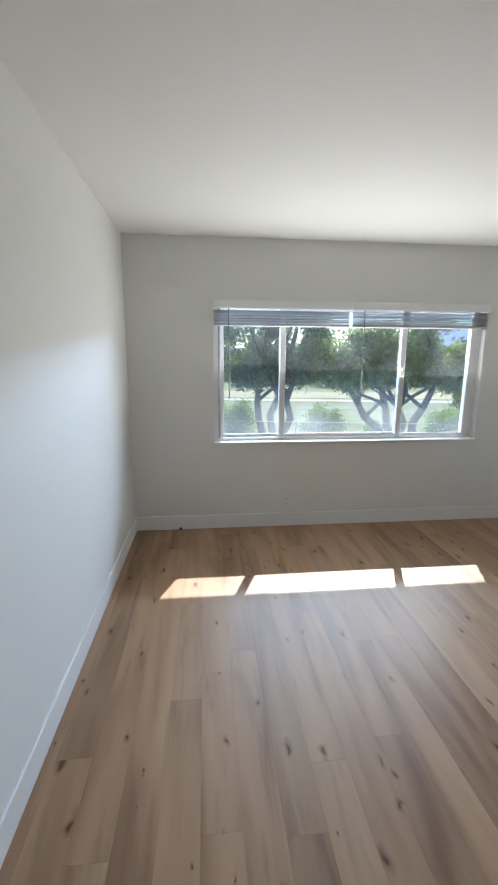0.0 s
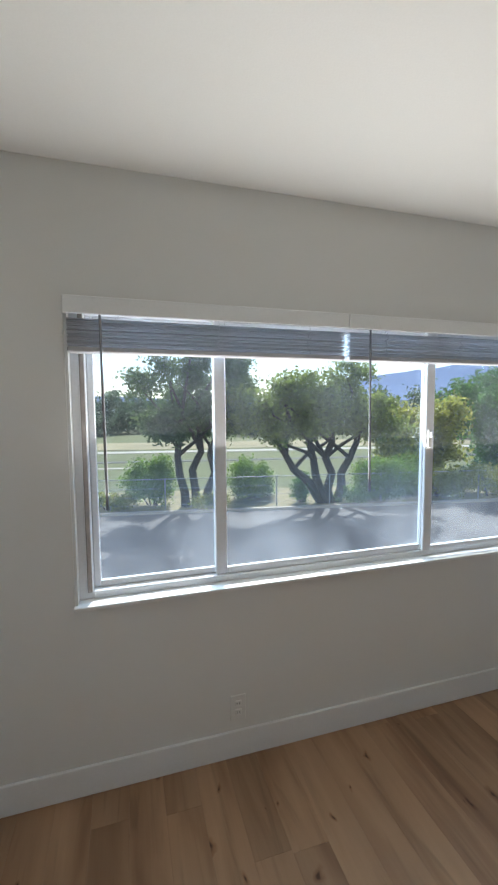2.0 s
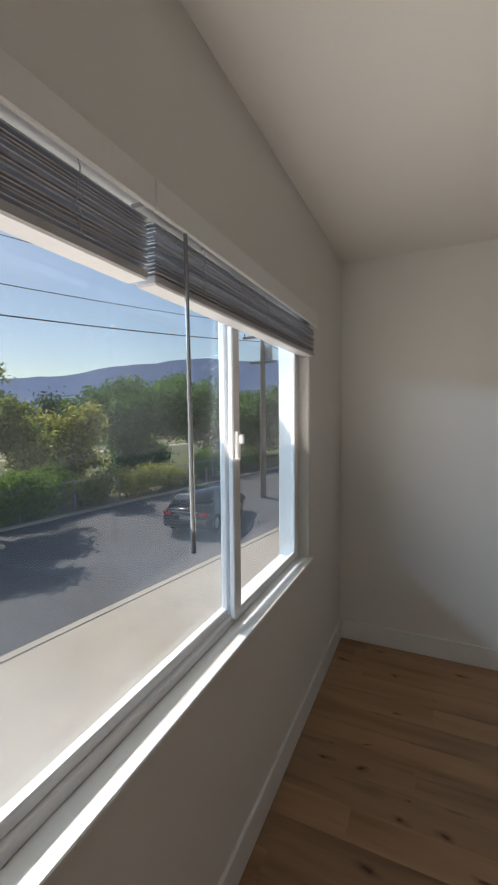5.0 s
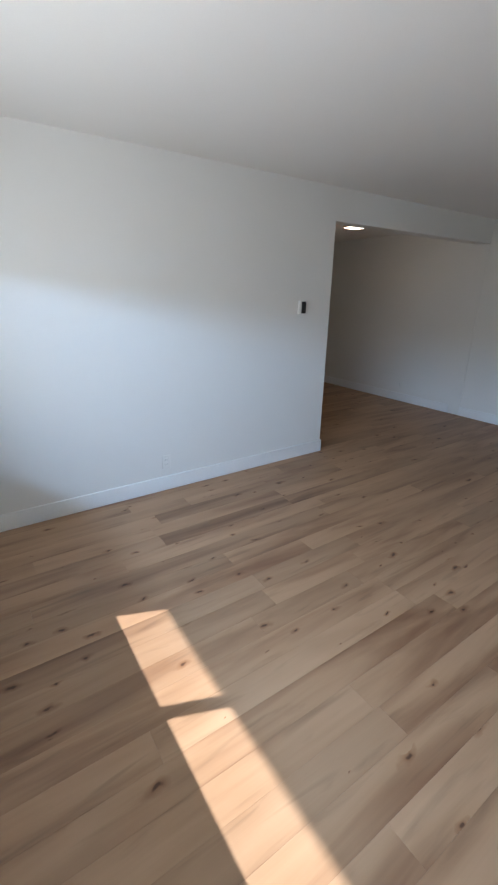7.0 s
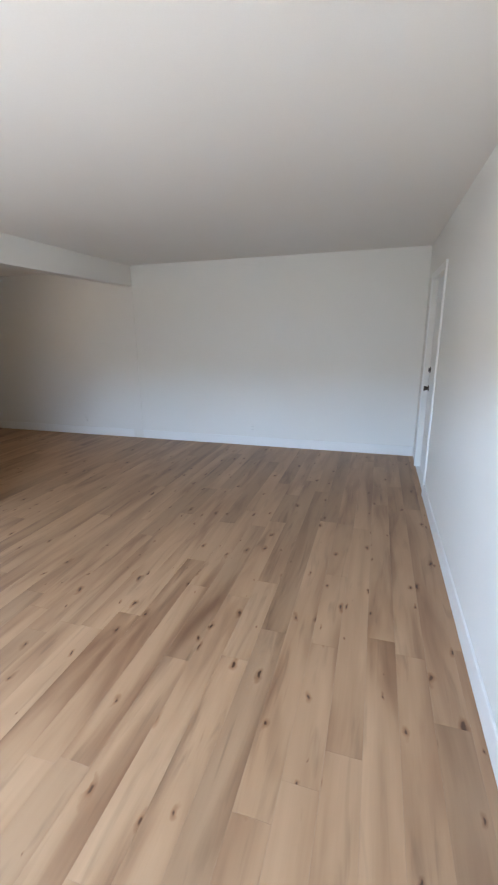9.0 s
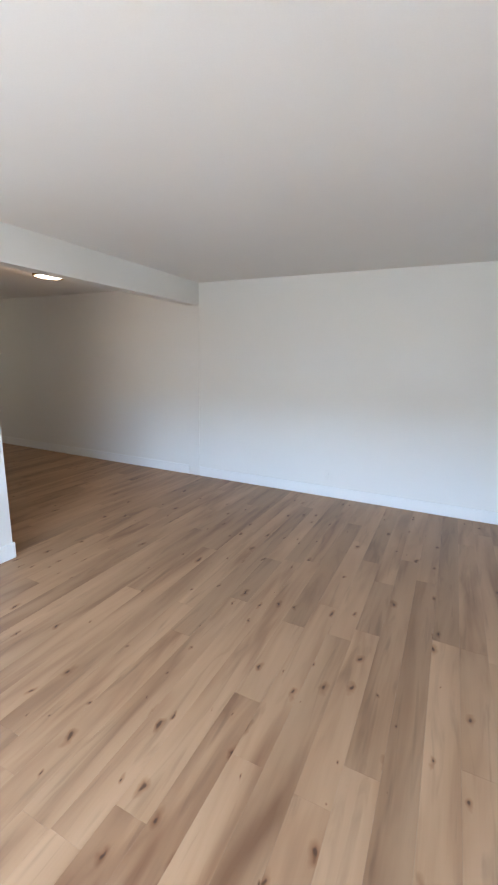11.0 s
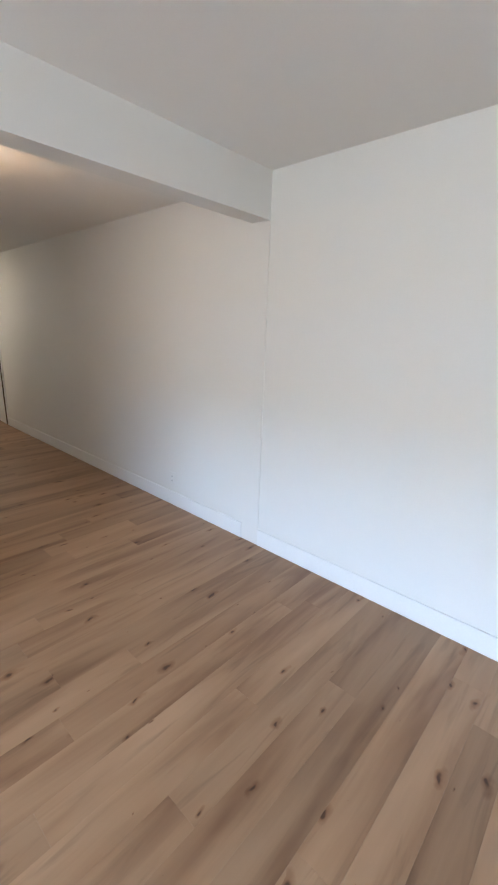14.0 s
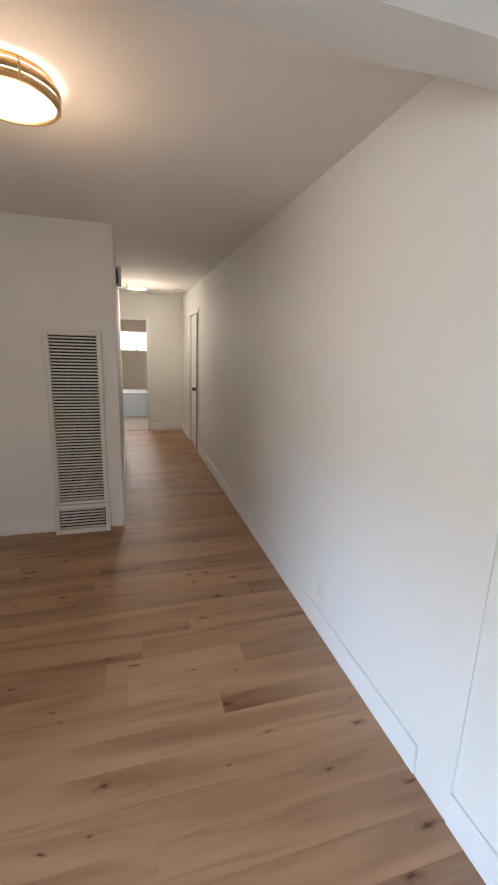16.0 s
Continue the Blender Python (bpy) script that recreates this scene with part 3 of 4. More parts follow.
def dome_lamp(place, r, group):
    o = thing("ceiling_lamp", place, "lit round flush lamp with brass double ring", "ceiling lamp", group)
    part("base", lathe([(0.001, 0), (r * 0.9, 0), (r * 0.9, -0.018), (0.001, -0.018)]), BRASS, o)
    for z, rr in ((-0.028, r), (-0.056, r * 0.985)):
        part("ring", lathe([(rr - 0.012, z), (rr, z + 0.004), (rr + 0.003, z - 0.009), (rr, z - 0.02), (rr - 0.014, z - 0.02), (rr - 0.012, z)]), BRASS, o, "brass trim ring")
    for k in range(4):
        a = k * math.pi / 2 + 0.4
        part("post", cyl((r * math.cos(a), r * math.sin(a), -0.012), (r * math.cos(a), r * math.sin(a), -0.07), 0.005, seg=8), BRASS, o)
    q = r * 0.965
    part("shade", lathe([(q, -0.02), (q, -0.058), (q * 0.93, -0.068), (q * 0.75, -0.077), (q * 0.45, -0.084), (0.001, -0.087)]), BULB, o, "glowing white glass diffuser")
    return o


dome_lamp((4.81, -4.68, HH), 0.16, "hall ceiling lamps")
dome_lamp((9.55, -5.22, HH), 0.15, "hall ceiling lamps")
point_lamp("hall_lamp_glow", (4.81, -4.68, HH - 0.26), 0.85, 0.12, (1, 0.64, 0.36))
point_lamp("corridor_lamp_glow", (9.55, -5.22, HH - 0.5), 1.9)

sm = thing("smoke_detector", (9.92, -5.85, HH), "small round white smoke detector on the ceiling", "smoke detector")
part("body", lathe([(0.001, 0), (0.06, 0), (0.062, -0.012), (0.052, -0.03), (0.03, -0.036), (0.001, -0.036)], 24), PLATE, sm)
ch = thing("door_chime", (7.3, HY, 2.15), "small white door chime box with dark grille", "door chime")
part("box", box((-0.07, -0.05, -0.09), (0.07, 0, 0.09), 0.004), PLATE, ch)
part("grille", box((-0.073, -0.022, -0.07), (-0.069, -0.006, 0.07), 0.001), DARK, ch)

# bathroom
w2 = thing("window_2", (bx, -5.06, 1.40), "small high frosted bathroom window", "window", "", "structure")
bm = bmesh.new()
for a, b in (((-0.56, 0), (-0.53, 0.44)), ((0.53, 0), (0.56, 0.44)), ((-0.53, 0), (0.53, 0.03)), ((-0.53, 0.41), (0.53, 0.44)), ((-0.24, 0.03), (-0.2, 0.41))):
    add_box(bm, (0.02, a[0], a[1]), (0.07, b[0], b[1]), 0.003)
part("window_frame", bm, VINYL, w2)
for a, b in ((-0.53, -0.24), (-0.2, 0.53)):
    g = part("pane", box((0.04, a, 0.03), (0.046, b, 0.41)), GLASS, w2, "pale glass")
    g.visible_shadow = False
structure("backdrop_daylight", box((bx + 0.8, -7.0, 0.5), (bx + 0.85, -3.0, 3.2)), glowing("pale_daylight", (1.0, 0.97, 0.92), 1.4), "plain bright daylight backdrop", "backdrop")
tub = thing("bathtub", (12.25, -5.0, 0), "white built-in bathtub under the window", "bathtub")
bm = box((0, -0.9, 0), (0.74, 0.9, 0.5), 0.02)
part("apron", bm, PLATE, tub)
part("rim", box((-0.015, -0.9, 0.5), (0.74, 0.9, 0.53), 0.012), PLATE, tub)
area_lamp("bathroom_skylight", (bx - 0.05, -5.06, 1.66), (bx - 3, -5.06, 1.2), 1.0, 0.45, 1.6, (1.0, 0.96, 0.9))

# ---- outside ----
FAR, EYE0 = 1.26, Vector((1.0, -0.8, 0))       # the street plan is drawn at 1 : 1.26
RD = Vector((1.0, -0.17, 0)).normalized()    # the way the street runs
RN = Vector((0.17, 1.0, 0)).normalized()


def street(along, across, z=G):
    """A place by metres along the street and metres out from the house."""
    p = EYE0 + (RD * along + RN * across - EYE0) * FAR
    return (p.x, p.y, z)


def strip(name, a0, a1, c0, c1, z0, z1, mat, label, category, step=4.0):
    bm = bmesh.new()
    n = max(2, int((a1 - a0) / step))
    rows = []
    for i in range(n + 1):
        a = a0 + (a1 - a0) * i / n
        rows.append([bm.verts.new(street(a, c, z)) for c, z in ((c0, z0), (c0, z1), (c1, z1), (c1, z0))])
    for r, s in zip(rows, rows[1:]):
        for k in range(3):
            bm.faces.new((r[k], r[k + 1], s[k + 1], s[k]))
    bm.faces.new(rows[0])
    bm.faces.new(rows[-1][::-1])
    bmesh.ops.recalc_face_normals(bm, faces=bm.faces)
    return structure(name, bm, mat, label, category)


bm = bmesh.new()
bmesh.ops.create_grid(bm, x_segments=60, y_segments=60, size=1500)
for v in bm.verts:
    v.co.z = G - 0.06
structure("ground", bm, GRASS, "sunlit green meadow", "ground")
strip("road", -80, 90, 5.75, 12.6, G - 0.2, G, ASPHALT, "dark grey asphalt street", "road")
strip("pavement", -80, 90, -1.0, 5.6, G - 0.2, G + 0.03, CONCRETE, "pale concrete forecourt beside the street", "pavement")
strip("kerb_near", -80, 90, 5.6, 5.75, G - 0.2, G + 0.05, CONCRETE, "low concrete kerb", "kerb")
strip("kerb_far", -80, 90, 12.6, 12.78, G - 0.2, G + 0.1, CONCRETE, "pale concrete kerb along the verge", "kerb")
strip("verge", -80, 90, 12.78, 16.5, G - 0.2, G + 0.02, DRY, "dry grass verge", "verge")
strip("dirt_track", -120, 120, 33.0, 34.6, G - 0.2, G - 0.03, PATHM, "pale gravel path across the meadow", "path")
strip("dirt_track", -120, 120, 27.0, 27.7, G - 0.2, G - 0.035, ASPHALT, "dark ditch line across the meadow", "path")
strip("dirt_track", -14, 0, 24.0, 24.5, G - 0.2, G - 0.035, PATHM, "pale gravel path across the meadow", "path")
strip("dry_field", -200, 160, 36.0, 44.0, G - 0.2, G - 0.03, DRY, "dry straw-coloured field", "field")

rnd = random.Random(7)
rng = np.random.default_rng(5)


def leaves(name, blobs, count, size, mat, parent=None, origin=(0, 0, 0)):
    """A crown: many small leaf blades in clumps spread through a set of blobs (centre, radii)."""
    o = np.array(origin)
    vol = np.array([b[1][0] * b[1][1] * b[1][2] for b in blobs])
    pick = rng.choice(len(blobs), size=count // 22 + 1, p=vol / vol.sum())
    cs = []
    for k in pick:
        c, r = blobs[k]
        d = rng.normal(size=3)
        d /= np.linalg.norm(d)
        cs.append(np.array(c) + d * np.array(r) * rng.uniform(0.55, 1.05))
    cs = np.repeat(np.array(cs), 22, axis=0)
    n = len(cs)
    p = cs + rng.normal(size=(n, 3)) * size * np.array((2.0, 2.0, 1.5)) - o
    a = rng.normal(size=(n, 3))
    a /= np.linalg.norm(a, axis=1)[:, None]
    b = np.cross(a, rng.normal(size=(n, 3)))
    b /= np.linalg.norm(b, axis=1)[:, None]
    s = size * rng.uniform(0.6, 1.4, (n, 1))
    v = np.stack((p - a * s, p + b * s * 0.42, p + a * s, p - b * s * 0.42), 1).reshape(-1, 3)
    me = bpy.data.meshes.new(name)
    me.from_pydata(v.tolist(), [], np.arange(4 * n).reshape(-1, 4).tolist())
    me.materials.append(mat)
    ob = new(name, me)
    if parent:
        ob.parent = parent
    return ob


def limb(bm, points, r0, r1):
    n = len(points) - 1
    for i in range(n):
        ra, rb = r0 + (r1 - r0) * i / n, r0 + (r1 - r0) * (i + 1) / n
        p, q = Vector(points[i]), Vector(points[i + 1])
        add_cyl(bm, p, q + (q - p) * 0.06, ra, rb, 9)


def bent(p, q, k, sway):
    p, q = Vector(p), Vector(q)
    return [p.lerp(q, i / k) + Vector((rnd.uniform(-sway, sway), rnd.uniform(-sway, sway), 0)) * math.sin(math.pi * i / k) for i in range(k + 1)]


def tree(place, stems, blobs, count, size, mat, label, r0=0.17):
    t = thing("tree", place, label, "tree")
    # each mass of foliage breaks up into tufts with gaps between them
    tufts = []
    for c, r in blobs:
        for _ in range(9):
            d = Vector((rnd.gauss(0, 1), rnd.gauss(0, 1), rnd.gauss(0, 1))).normalized() * rnd.uniform(0.45, 0.95)
            k = rnd.uniform(0.3, 0.5)
            tufts.append(((c[0] + d.x * r[0], c[1] + d.y * r[1], c[2] + d.z * r[2]), (r[0] * k, r[1] * k, r[2] * k)))
    bm = bmesh.new()
    for foot, tip in stems:
        pts = bent(foot, tip, 5, 0.18)
        limb(bm, pts, r0, r0 * 0.5)
        for _ in range(4):
            c, r = rnd.choice(blobs)
            end = Vector(c) + Vector((rnd.uniform(-0.6, 0.6) * r[0], rnd.uniform(-0.6, 0.6) * r[1], rnd.uniform(-0.3, 0.5) * r[2]))
            limb(bm, bent(pts[rnd.choice((3, 4, 5))], end, 4, 0.2), r0 * 0.45, 0.02)
    t.scale = (FAR, FAR, FAR)
    part("trunk", bm, BARK, t, "dark leaning trunks")
    leaves("crown", tufts, count, size, mat, t)
    return t


# pine beside the street
px, py, _ = street(1.0, 13.6)
tree((px, py, G), [((-0.3, 0, -0.1), (-0.5, 0, 3.2)), ((0.1, 0.1, -0.1), (0.2, 0.1, 3.4)), ((0.4, -0.1, -0.1), (0.9, 0, 3.2))],
     [((-0.9, 0, 3.0), (1.1, 1.0, 0.7)), ((0.7, 0.2, 3.3), (1.2, 1.1, 0.9)), ((-0.3, 0, 4.6), (1.2, 1.0, 1.0)), ((0.9, 0, 5.2), (1.1, 1.0, 1.0)), ((0.3, 0, 6.4), (0.9, 0.9, 0.9)), ((-1.7, 0, 4.4), (0.6, 0.6, 0.5)), ((1.7, 0.2, 4.3), (0.8, 0.8, 0.7)), ((-1.2, 0.2, 5.8), (0.8, 0.8, 0.7))],
     27000, 0.08, LEAF_PINE, "tall dark pine with three slender trunks")
# spreading tree with leaning stems
px, py, _ = street(5.9, 13.4)
tree((px, py, G), [((-0.1, 0, -0.1), (-1.9, 0, 2.3)), ((0, 0, -0.1), (-0.7, 0.2, 2.8)), ((0.2, 0, -0.1), (0.2, 0, 2.9)), ((0.4, 0, -0.1), (1.5, 0.1, 2.8))],
     [((-2.2, 0, 2.9), (1.1, 1.1, 0.7)), ((-0.8, 0, 3.4), (1.3, 1.3, 1.0)), ((0.6, 0.2, 3.5), (1.3, 1.3, 1.1)), ((1.7, 0, 3.2), (0.9, 1.0, 0.8)), ((-1.3, 0, 4.4), (0.8, 0.8, 0.6)), ((0.9, 0, 4.6), (0.9, 0.9, 0.6)), ((-2.9, 0.1, 3.5), (1.0, 1.0, 0.7)), ((-2.0, 0, 4.0), (0.9, 0.9, 0.7)), ((2.5, 0.1, 3.0), (0.8, 0.8, 0.5))],
     34000, 0.075, LEAF_OLIVE, "broad grey-green tree with four leaning trunks", 0.19)
# further trees
for al, ac, h, w, mat, lab in ((10.8, 16.5, 4.2, 2.2, LEAF_YELLOW, "pale olive-green roadside tree"), (19.0, 20.0, 6.2, 4.2, LEAF_DARK, "large dense dark green tree"), (24.0, 19.0, 6.6, 4.6, LEAF_DARK, "large dense dark green tree"), (30.0, 18.0, 6.2, 4.2, LEAF_DARK, "large dense dark green tree"),
                              (31.0, 14.2, 4.6, 2.0, LEAF_YELLOW, "small yellowing tree beside the street"), (40.0, 14.0, 6.5, 3.5, LEAF_OLIVE, "olive-green tree beside the street")):
    x, y, _ = street(al, ac)
    bl = [((rnd.uniform(-0.5, 0.5) * w, rnd.uniform(-0.5, 0.5) * w, h * rnd.uniform(0.15, 0.8)), (w * 0.5, w * 0.5, h * 0.2)) for _ in range(12)]
    tree((x, y, G), [((0, 0, -0.1), (0.2, 0, h * 0.55)), ((0.2, 0, -0.1), (0.9, 0.1, h * 0.5))], bl, int(6500 * w), 0.12, mat, lab, 0.16)


def bush(al, ac, w, h, mat, label):
    x, y, _ = street(al, ac)
    b = thing("bush", (x, y, G), label, "bush", "roadside bushes")
    bl = [((rnd.uniform(-0.6, 0.6) * w, rnd.uniform(-0.3, 0.3) * w, h * rnd.uniform(0.25, 0.7)), (w * 0.4, w * 0.4, h * 0.33)) for _ in range(6)]
    bm = bmesh.new()
    for c, r in bl:
        limb(bm, bent((c[0] * 0.2, c[1] * 0.2, -0.05), c, 3, 0.1), 0.03, 0.008)
    b.scale = (FAR, FAR, FAR)
    part("stems", bm, BARK, b)
    leaves("foliage", bl, int(3600 * w * max(h, 0.8)), 0.05, mat, b)


bush(-0.5, 13.9, 1.1, 2.3, LEAF_BUSH, "rounded green bush at the foot of the pine")
bush(3.3, 14.6, 1.2, 2.2, LEAF_BUSH, "green bush between the trees")
bush(5.0, 13.5, 0.5, 1.2, LEAF_DARK, "dark ivy-like bush at the tree's foot")
bush(8.8, 14.0, 1.9, 2.5, LEAF_BUSH, "wide green bush beside the street")
bush(10.6, 13.6, 1.2, 1.3, LEAF_YELLOW, "low yellow-green bush on the verge")
bush(12.8, 13.6, 1.5, 1.6, LEAF_YELLOW, "yellow-green bush on the verge")
bush(15.0, 13.7, 1.6, 1.4, LEAF_YELLOW, "yellow-green bush on the verge")
bush(18.0, 13.9, 1.3, 1.7, LEAF_BUSH, "green bush on the verge")
bush(22.0, 14.2, 1.6, 1.5, LEAF_BUSH, "green bush on the verge")
bush(-2.0, 13.5, 1.0, 0.6, LEAF_YELLOW, "low yellow-green weeds on the verge")
bush(1.6, 13.2, 0.8, 0.55, LEAF_YELLOW, "low yellow-green weeds on the verge")
bush(6.9, 13.2, 0.8, 0.6, LEAF_BUSH, "low green weeds on the verge")

# far woods along the meadow's end
wb = []
for i in range(80):
    a = radians(-50 + i * 1.9)
    dd = rnd.uniform(70, 95)
    hh = rnd.uniform(2.0, 4.6)
    wb.append(((dd * math.sin(a), dd * math.cos(a), G + hh * 0.8), (rnd.uniform(2.5, 5), 2.5, hh)))
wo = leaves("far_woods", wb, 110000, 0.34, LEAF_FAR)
tagged(wo, "distant line of dark green trees", "woods", "", "stuff")


def ridge(name, dist, low, tops, mat, label, seed):
    """A hill ridge at a distance: heights in degrees by azimuth, with a broken skyline."""
    bm = bmesh.new()
    rows = []
    for i in range(161):
        az = -60 + i * 180 / 160
        e = np.interp(az, [t[0] for t in tops], [t[1] for t in tops])
        e += 0.25 * noise.noise((az * 0.13, seed, 0)) * e / 2 + 0.12 * noise.noise((az * 0.6, seed, 3))
        a = radians(az)
        row = []
        for k in range(6):
            f = k / 5
            d = dist * (0.75 + 0.25 * f)
            row.append(bm.verts.new((d * math.sin(a), d * math.cos(a), low + (d * math.tan(radians(e)) - low) * f ** 1.3)))
        rows.append(row)
    for r, s in zip(rows, rows[1:]):
        for k in range(5):
            f = bm.faces.new((r[k], s[k], s[k + 1], r[k + 1]))
            f.smooth = True
    ob = structure(name, bm, mat, label, "hills")


ridge("backdrop_hill", 900, -5, ((-60, 2), (-20, 2.2), (5, 1.6), (22, 2.0), (38, 5.0), (55, 7.6), (75, 7.0), (120, 5)), HILL1, "distant ridge with blue haze painted into its colour", 1.7)
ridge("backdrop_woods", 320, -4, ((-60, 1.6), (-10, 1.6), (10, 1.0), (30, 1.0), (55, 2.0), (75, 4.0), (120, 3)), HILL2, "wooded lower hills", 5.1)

# chain-link fence behind the far kerb
fe = thing("fence", street(-16, 13.25), "low wire fence with thin steel posts", "fence")
base = Vector(street(-16, 13.25))
for i in range(20):
    p = Vector(street(-16 + i * 2.0, 13.25)) - base
    part("post", cyl(p, p + Vector((0, 0, 1.4)), 0.032, seg=8), GALV, fe)
for z in (0.2, 0.55, 0.95, 1.37):
    a, b = Vector(street(-16, 13.25)) - base, Vector(street(22, 13.25)) - base
    part("rail" if z > 1 else "wire", cyl(a + Vector((0, 0, z)), b + Vector((0, 0, z)), 0.018 if z > 1 else 0.006, seg=6), GALV, fe)
bm = bmesh.new()
for i in range(190):
    for sgn in (1, -1):
        a0 = -16 + i * 0.2
        p = Vector(street(a0, 13.25)) - base
        q = Vector(street(a0 + sgn * 1.05, 13.25)) - base
        add_cyl(bm, p + Vector((0, 0, 0.05)), q + Vector((0, 0, 1.37)), 0.003, seg=3)
part("mesh", bm, GALV, fe)

# bollard-like stakes on the verge
for al in (17.2, 19.8):
    p = street(al, 13.0)
    k = thing("marker_post", p, "pale wooden marker post on the verge", "post", "marker posts")
    part("stake", box((-0.05, -0.05, -0.05), (0.05, 0.05, 0.95), 0.01), PATHM, k)

# street pole and cables
up = thing("utility_pole", (21.0, 7.6, G), "weathered wooden utility pole with crossarm", "utility pole")
part("pole", cyl((0, 0, -0.1), (0.05, 0, 11.0), 0.17, 0.11, 12), POLE, up)
part("crossarm", box((-0.06, -1.1, 8.3), (0.06, 1.1, 8.42), 0.01), POLE, up)
part("crossarm", box((-0.06, -0.7, 7.0), (0.06, 0.7, 7.1), 0.01), POLE, up)
part("transformer", cyl((0.22, -0.25, 7.2), (0.22, -0.25, 7.95), 0.2, seg=16), GALV, up)
for y in (-1.0, -0.4, 0.4, 1.0):
    part("insulator", cyl((0, y, 8.42), (0, y, 8.56), 0.04, 0.025, 8), DARK, up)


def cable(a, b, sag, r):
    a, b = Vector(a), Vector(b)
    bm = bmesh.new()
    pts = [a.lerp(b, i / 24) - Vector((0, 0, sag * 4 * (i / 24) * (1 - i / 24))) for i in range(25)]
    for p, q in zip(pts, pts[1:]):
        add_cyl(bm, p, q, r, seg=5)
    ob = part("overhead_cable", bm, WIRE)
    tagged(ob, "black overhead cable strung above the street", "cable", "overhead cables")


for z, dy, sag, r in ((2.6, 0.0, 0.9, 0.02), (4.86, 0.4, 0.9, 0.012), (4.86, 1.0, 0.8, 0.012), (3.4, -0.3, 1.0, 0.012)):
    cable((21.0, 7.6 + dy, z + 2.6), (-28, 14.7 + dy, z + 1.6), sag * 1.3, r)
    cable((21.0, 7.6 + dy, z + 2.6), (70, 0.9 + dy, z + 2.9), sag * 1.3, r)


def car(m, label):
    c = thing("car", (0, 0, 0), label, "car", "parked cars")
    # side outline of the lower body and the cabin, x forward from the tail
    body = [(0.02, 0.32), (0.0, 0.62), (0.06, 0.92), (0.35, 1.0), (3.1, 0.99), (4.0, 0.88), (4.5, 0.72), (4.58, 0.45), (4.5, 0.28), (0.2, 0.25)]
    cabin = [(0.25, 0.98), (0.72, 1.38), (1.1, 1.46), (2.1, 1.47), (2.6, 1.38), (3.35, 0.98)]

    def shell(outline, half, tuck, bevel):
        bm = bmesh.new()
        n = len(outline)
        zmax = max(z for _, z in outline)
        zmin = min(z for _, z in outline)
        rings = []
        for sgn in (-1, 1):
            rings.append([bm.verts.new((x, sgn * (half - tuck * (z - zmin) / (zmax - zmin)), z)) for x, z in outline])
        bm.faces.new(rings[0])
        bm.faces.new(rings[1][::-1])
        for i in range(n):
            bm.faces.new((rings[0][i], rings[1][i], rings[1][(i + 1) % n], rings[0][(i + 1) % n]))
        bmesh.ops.recalc_face_normals(bm, faces=bm.faces)
        bmesh.ops.bevel(bm, geom=list(bm.edges), offset=bevel, segments=3, affect="EDGES")
        for f in bm.faces:
            f.smooth = True
        return bm

    part("body", shell(body, 0.91, 0.06, 0.05), PAINT, c, "glossy near-black bodywork")
    part("cabin", shell(cabin, 0.84, 0.2, 0.04), PAINT, c)
    part("rear_window", shell([(0.30, 1.04), (0.66, 1.36), (0.70, 1.34), (0.36, 1.02)], 0.70, 0.1, 0.004), CARGLASS, c)
    for sgn in (-1, 1):
        for x0, x1, s0, s1 in ((0.75, 1.5, 0.35, 0.03), (1.56, 2.9, 0.0, 0.55)):
            bm = bmesh.new()
            vs = [(x0, 1.03), (x1, 1.03), (x1 - s1, 1.37), (x0 + s0, 1.37)]
            f = []
            for dy in (0.0, 0.012):
                f.append([bm.verts.new((x, sgn * (0.842 - 0.2 * (z - 0.98) / 0.49 + dy), z)) for x, z in vs])
            bm.faces.new(f[0]), bm.faces.new(f[1][::-1])
            for i in range(4):
                bm.faces.new((f[0][i], f[1][i], f[1][(i + 1) % 4], f[0][(i + 1) % 4]))
            bmesh.ops.recalc_face_normals(bm, faces=bm.faces)
            part("side_window", bm, CARGLASS, c)
        part("tail_light", box((0.0, sgn * 0.52, 0.74), (0.14, sgn * 0.87, 0.88), 0.02), REDLENS, c, "red tail light")
        part("door_mirror", box((3.0, sgn * 0.88, 0.98), (3.12, sgn * 1.05, 1.1), 0.03), PAINT, c)
        for x in (0.85, 3.7):
            w = part("wheel", cyl((x, sgn * 0.72, 0.33), (x, sgn * 0.92, 0.33), 0.33, seg=28), RUBBER, c)
            part("rim", cyl((x, sgn * 0.90, 0.33), (x, sgn * 0.928, 0.33), 0.22, 0.2, 20), CHROME, w, "alloy rim")
    part("number_plate", box((-0.02, -0.2, 0.62), (0.02, 0.2, 0.76), 0.004), PATHM, c, "pale number plate")
    part("bumper", box((-0.06, -0.84, 0.34), (0.16, 0.84, 0.55), 0.05), PAINT, c)
    part("tail_chrome_strip", box((0.01, -0.5, 0.86), (0.05, 0.5, 0.89), 0.005), CHROME, c)
    c.matrix_world = m
    return c


car_yaw = math.degrees(math.atan2(RD.y, RD.x))
cc = car(pose(13.5, 7.6, G, 0, 0, car_yaw + 17), "parked near-black hatchback on the street")
copy_thing(cc, pose(28.5, 7.2, G, 0, 0, car_yaw))

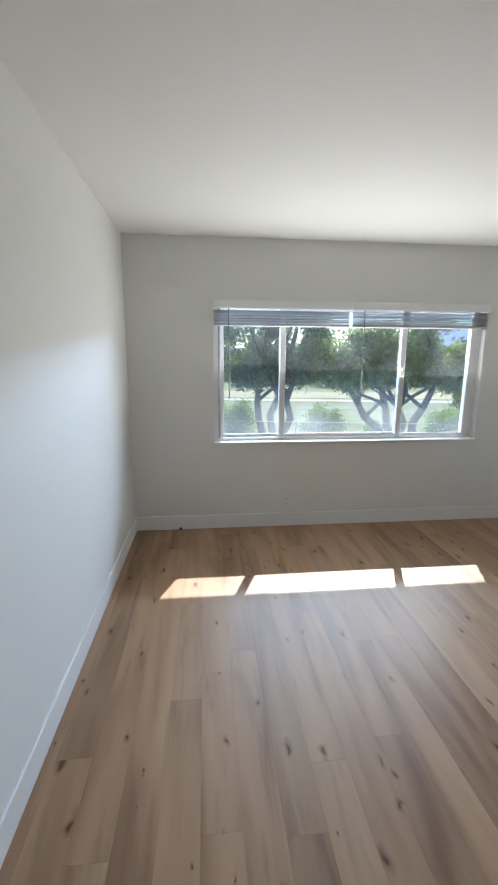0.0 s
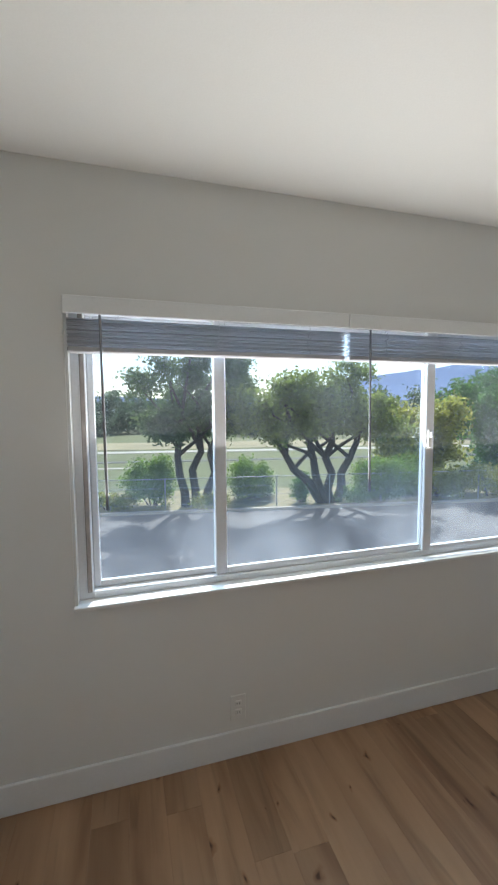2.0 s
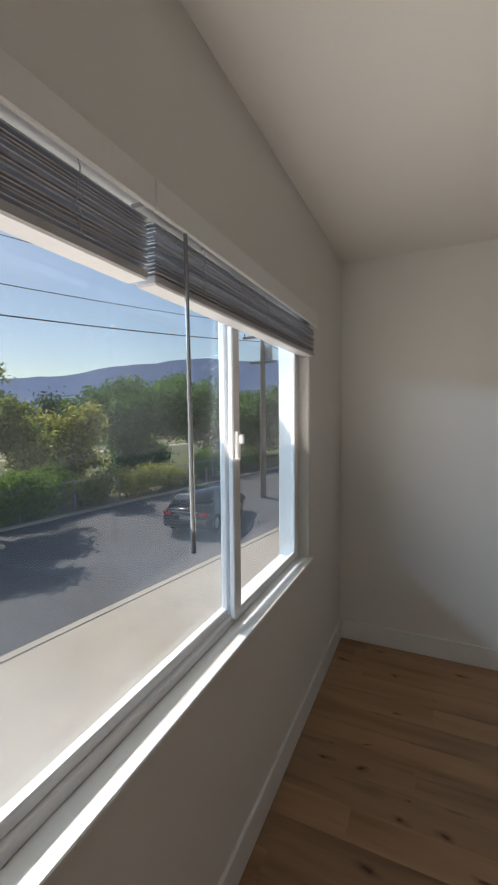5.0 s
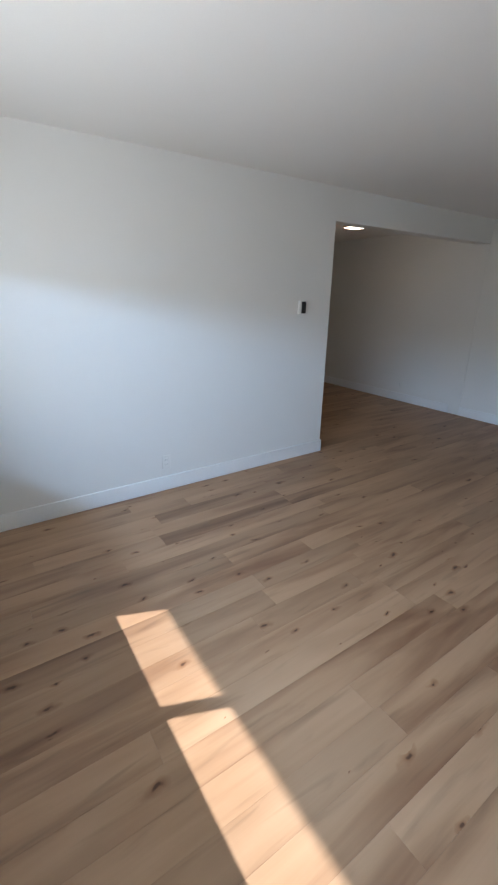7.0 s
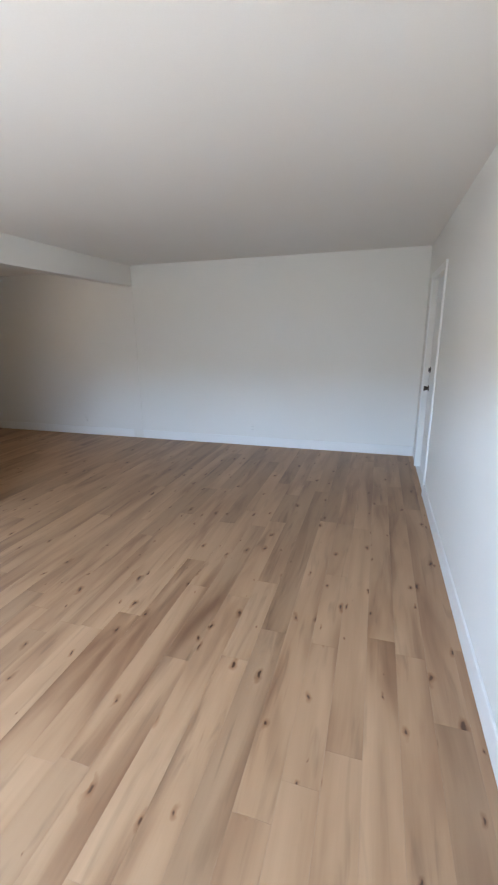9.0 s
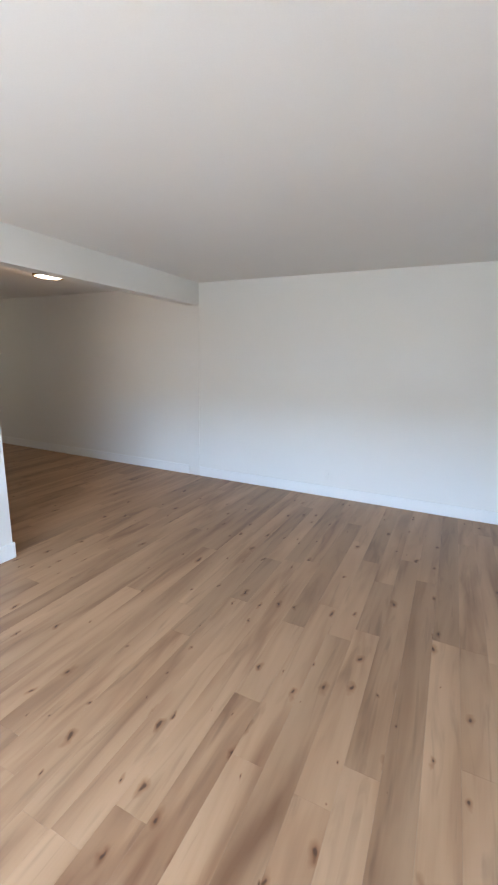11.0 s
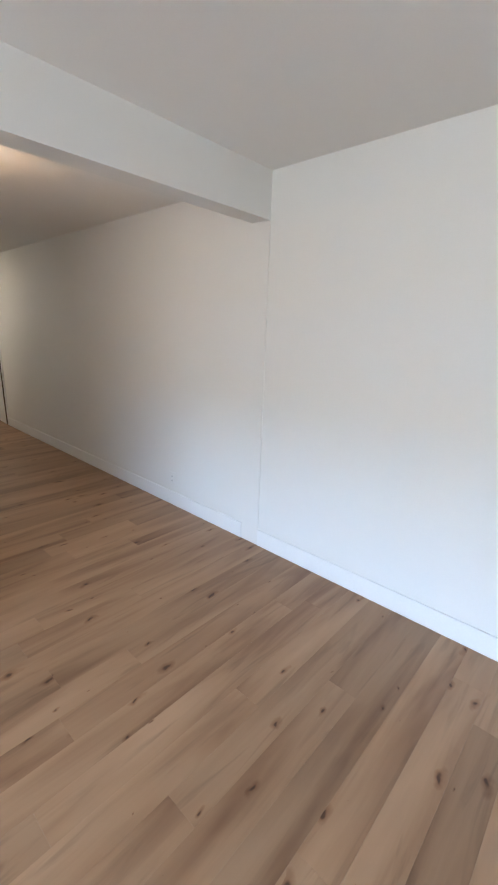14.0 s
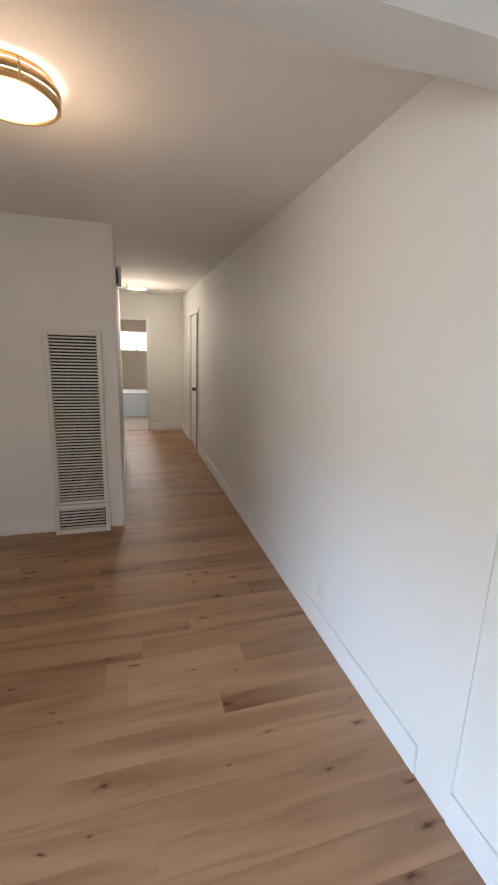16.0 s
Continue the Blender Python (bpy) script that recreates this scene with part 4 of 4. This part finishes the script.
# stair railing in the forecourt
ra = thing("stair_railing", (1.38, 3.55, G), "white metal stair railing round a grey landing", "railing")
part("landing", box((-0.46, -0.75, 0), (0.46, 0.55, 1.5), 0.01), ASPHALT, ra, "dull grey landing")
rc = ((-0.5, 0.65, 1.82), (0.5, 0.45, 1.82), (0.56, -0.75, 1.68), (-0.5, -0.75, 1.68))
for a, b in ((0, 1), (1, 2), (0, 3)):
    part("rail", cyl(rc[a], rc[b], 0.025, seg=10), VINYL, ra, "white round rail")
for k in rc:
    part("post", cyl((k[0], k[1], 0), k, 0.022, seg=10), VINYL, ra)

# ---- oak boards ----
BW, BX0 = 0.137, -0.082
prnd = random.Random(11)


def board(x0, x1, y0, y1):
    g = 0.0001
    bm = bmesh.new()
    e = 0.0004
    x0, x1, y0, y1 = x0 + g, x1 - g, y0 + g, y1 - g
    top = [bm.verts.new(v) for v in ((x0 + e, y0 + e, 0), (x1 - e, y0 + e, 0), (x1 - e, y1 - e, 0), (x0 + e, y1 - e, 0))]
    mid = [bm.verts.new(v) for v in ((x0, y0, -e), (x1, y0, -e), (x1, y1, -e), (x0, y1, -e))]
    low = [bm.verts.new(v) for v in ((x0, y0, -0.02), (x1, y0, -0.02), (x1, y1, -0.02), (x0, y1, -0.02))]
    bm.faces.new(top)
    for a, b in ((mid, top), (low, mid)):
        for i in range(4):
            bm.faces.new((a[i], a[(i + 1) % 4], b[(i + 1) % 4], b[i]))
    part("board", bm, OAK, floor)


nrow = int(bx / BW) + 1
for r in range(nrow):
    x0, x1 = max(0.0, BX0 + r * BW), BX0 + (r + 1) * BW
    if x1 < 0:
        continue
    south, north = S, (0.0 if x0 < W else (-3.2 if x1 < HX else -4.1))
    if x1 > CX + 0.1:
        break
    y = south - prnd.uniform(0, 1.2)
    while y < north:
        ln = prnd.choice((0.7, 1.1, 1.5, 1.8, 2.1, 2.3)) + prnd.uniform(-0.1, 0.1)
        a, b = max(y, south), min(y + ln, north)
        if b - a > 0.03:
            board(x0, x1, a, b)
        y += ln
structure("bathroom_floor", box((CX + 0.02, -6.0, -0.02), (bx, -3.9, 0.004)), CONCRETE, "beige bathroom floor", "floor")
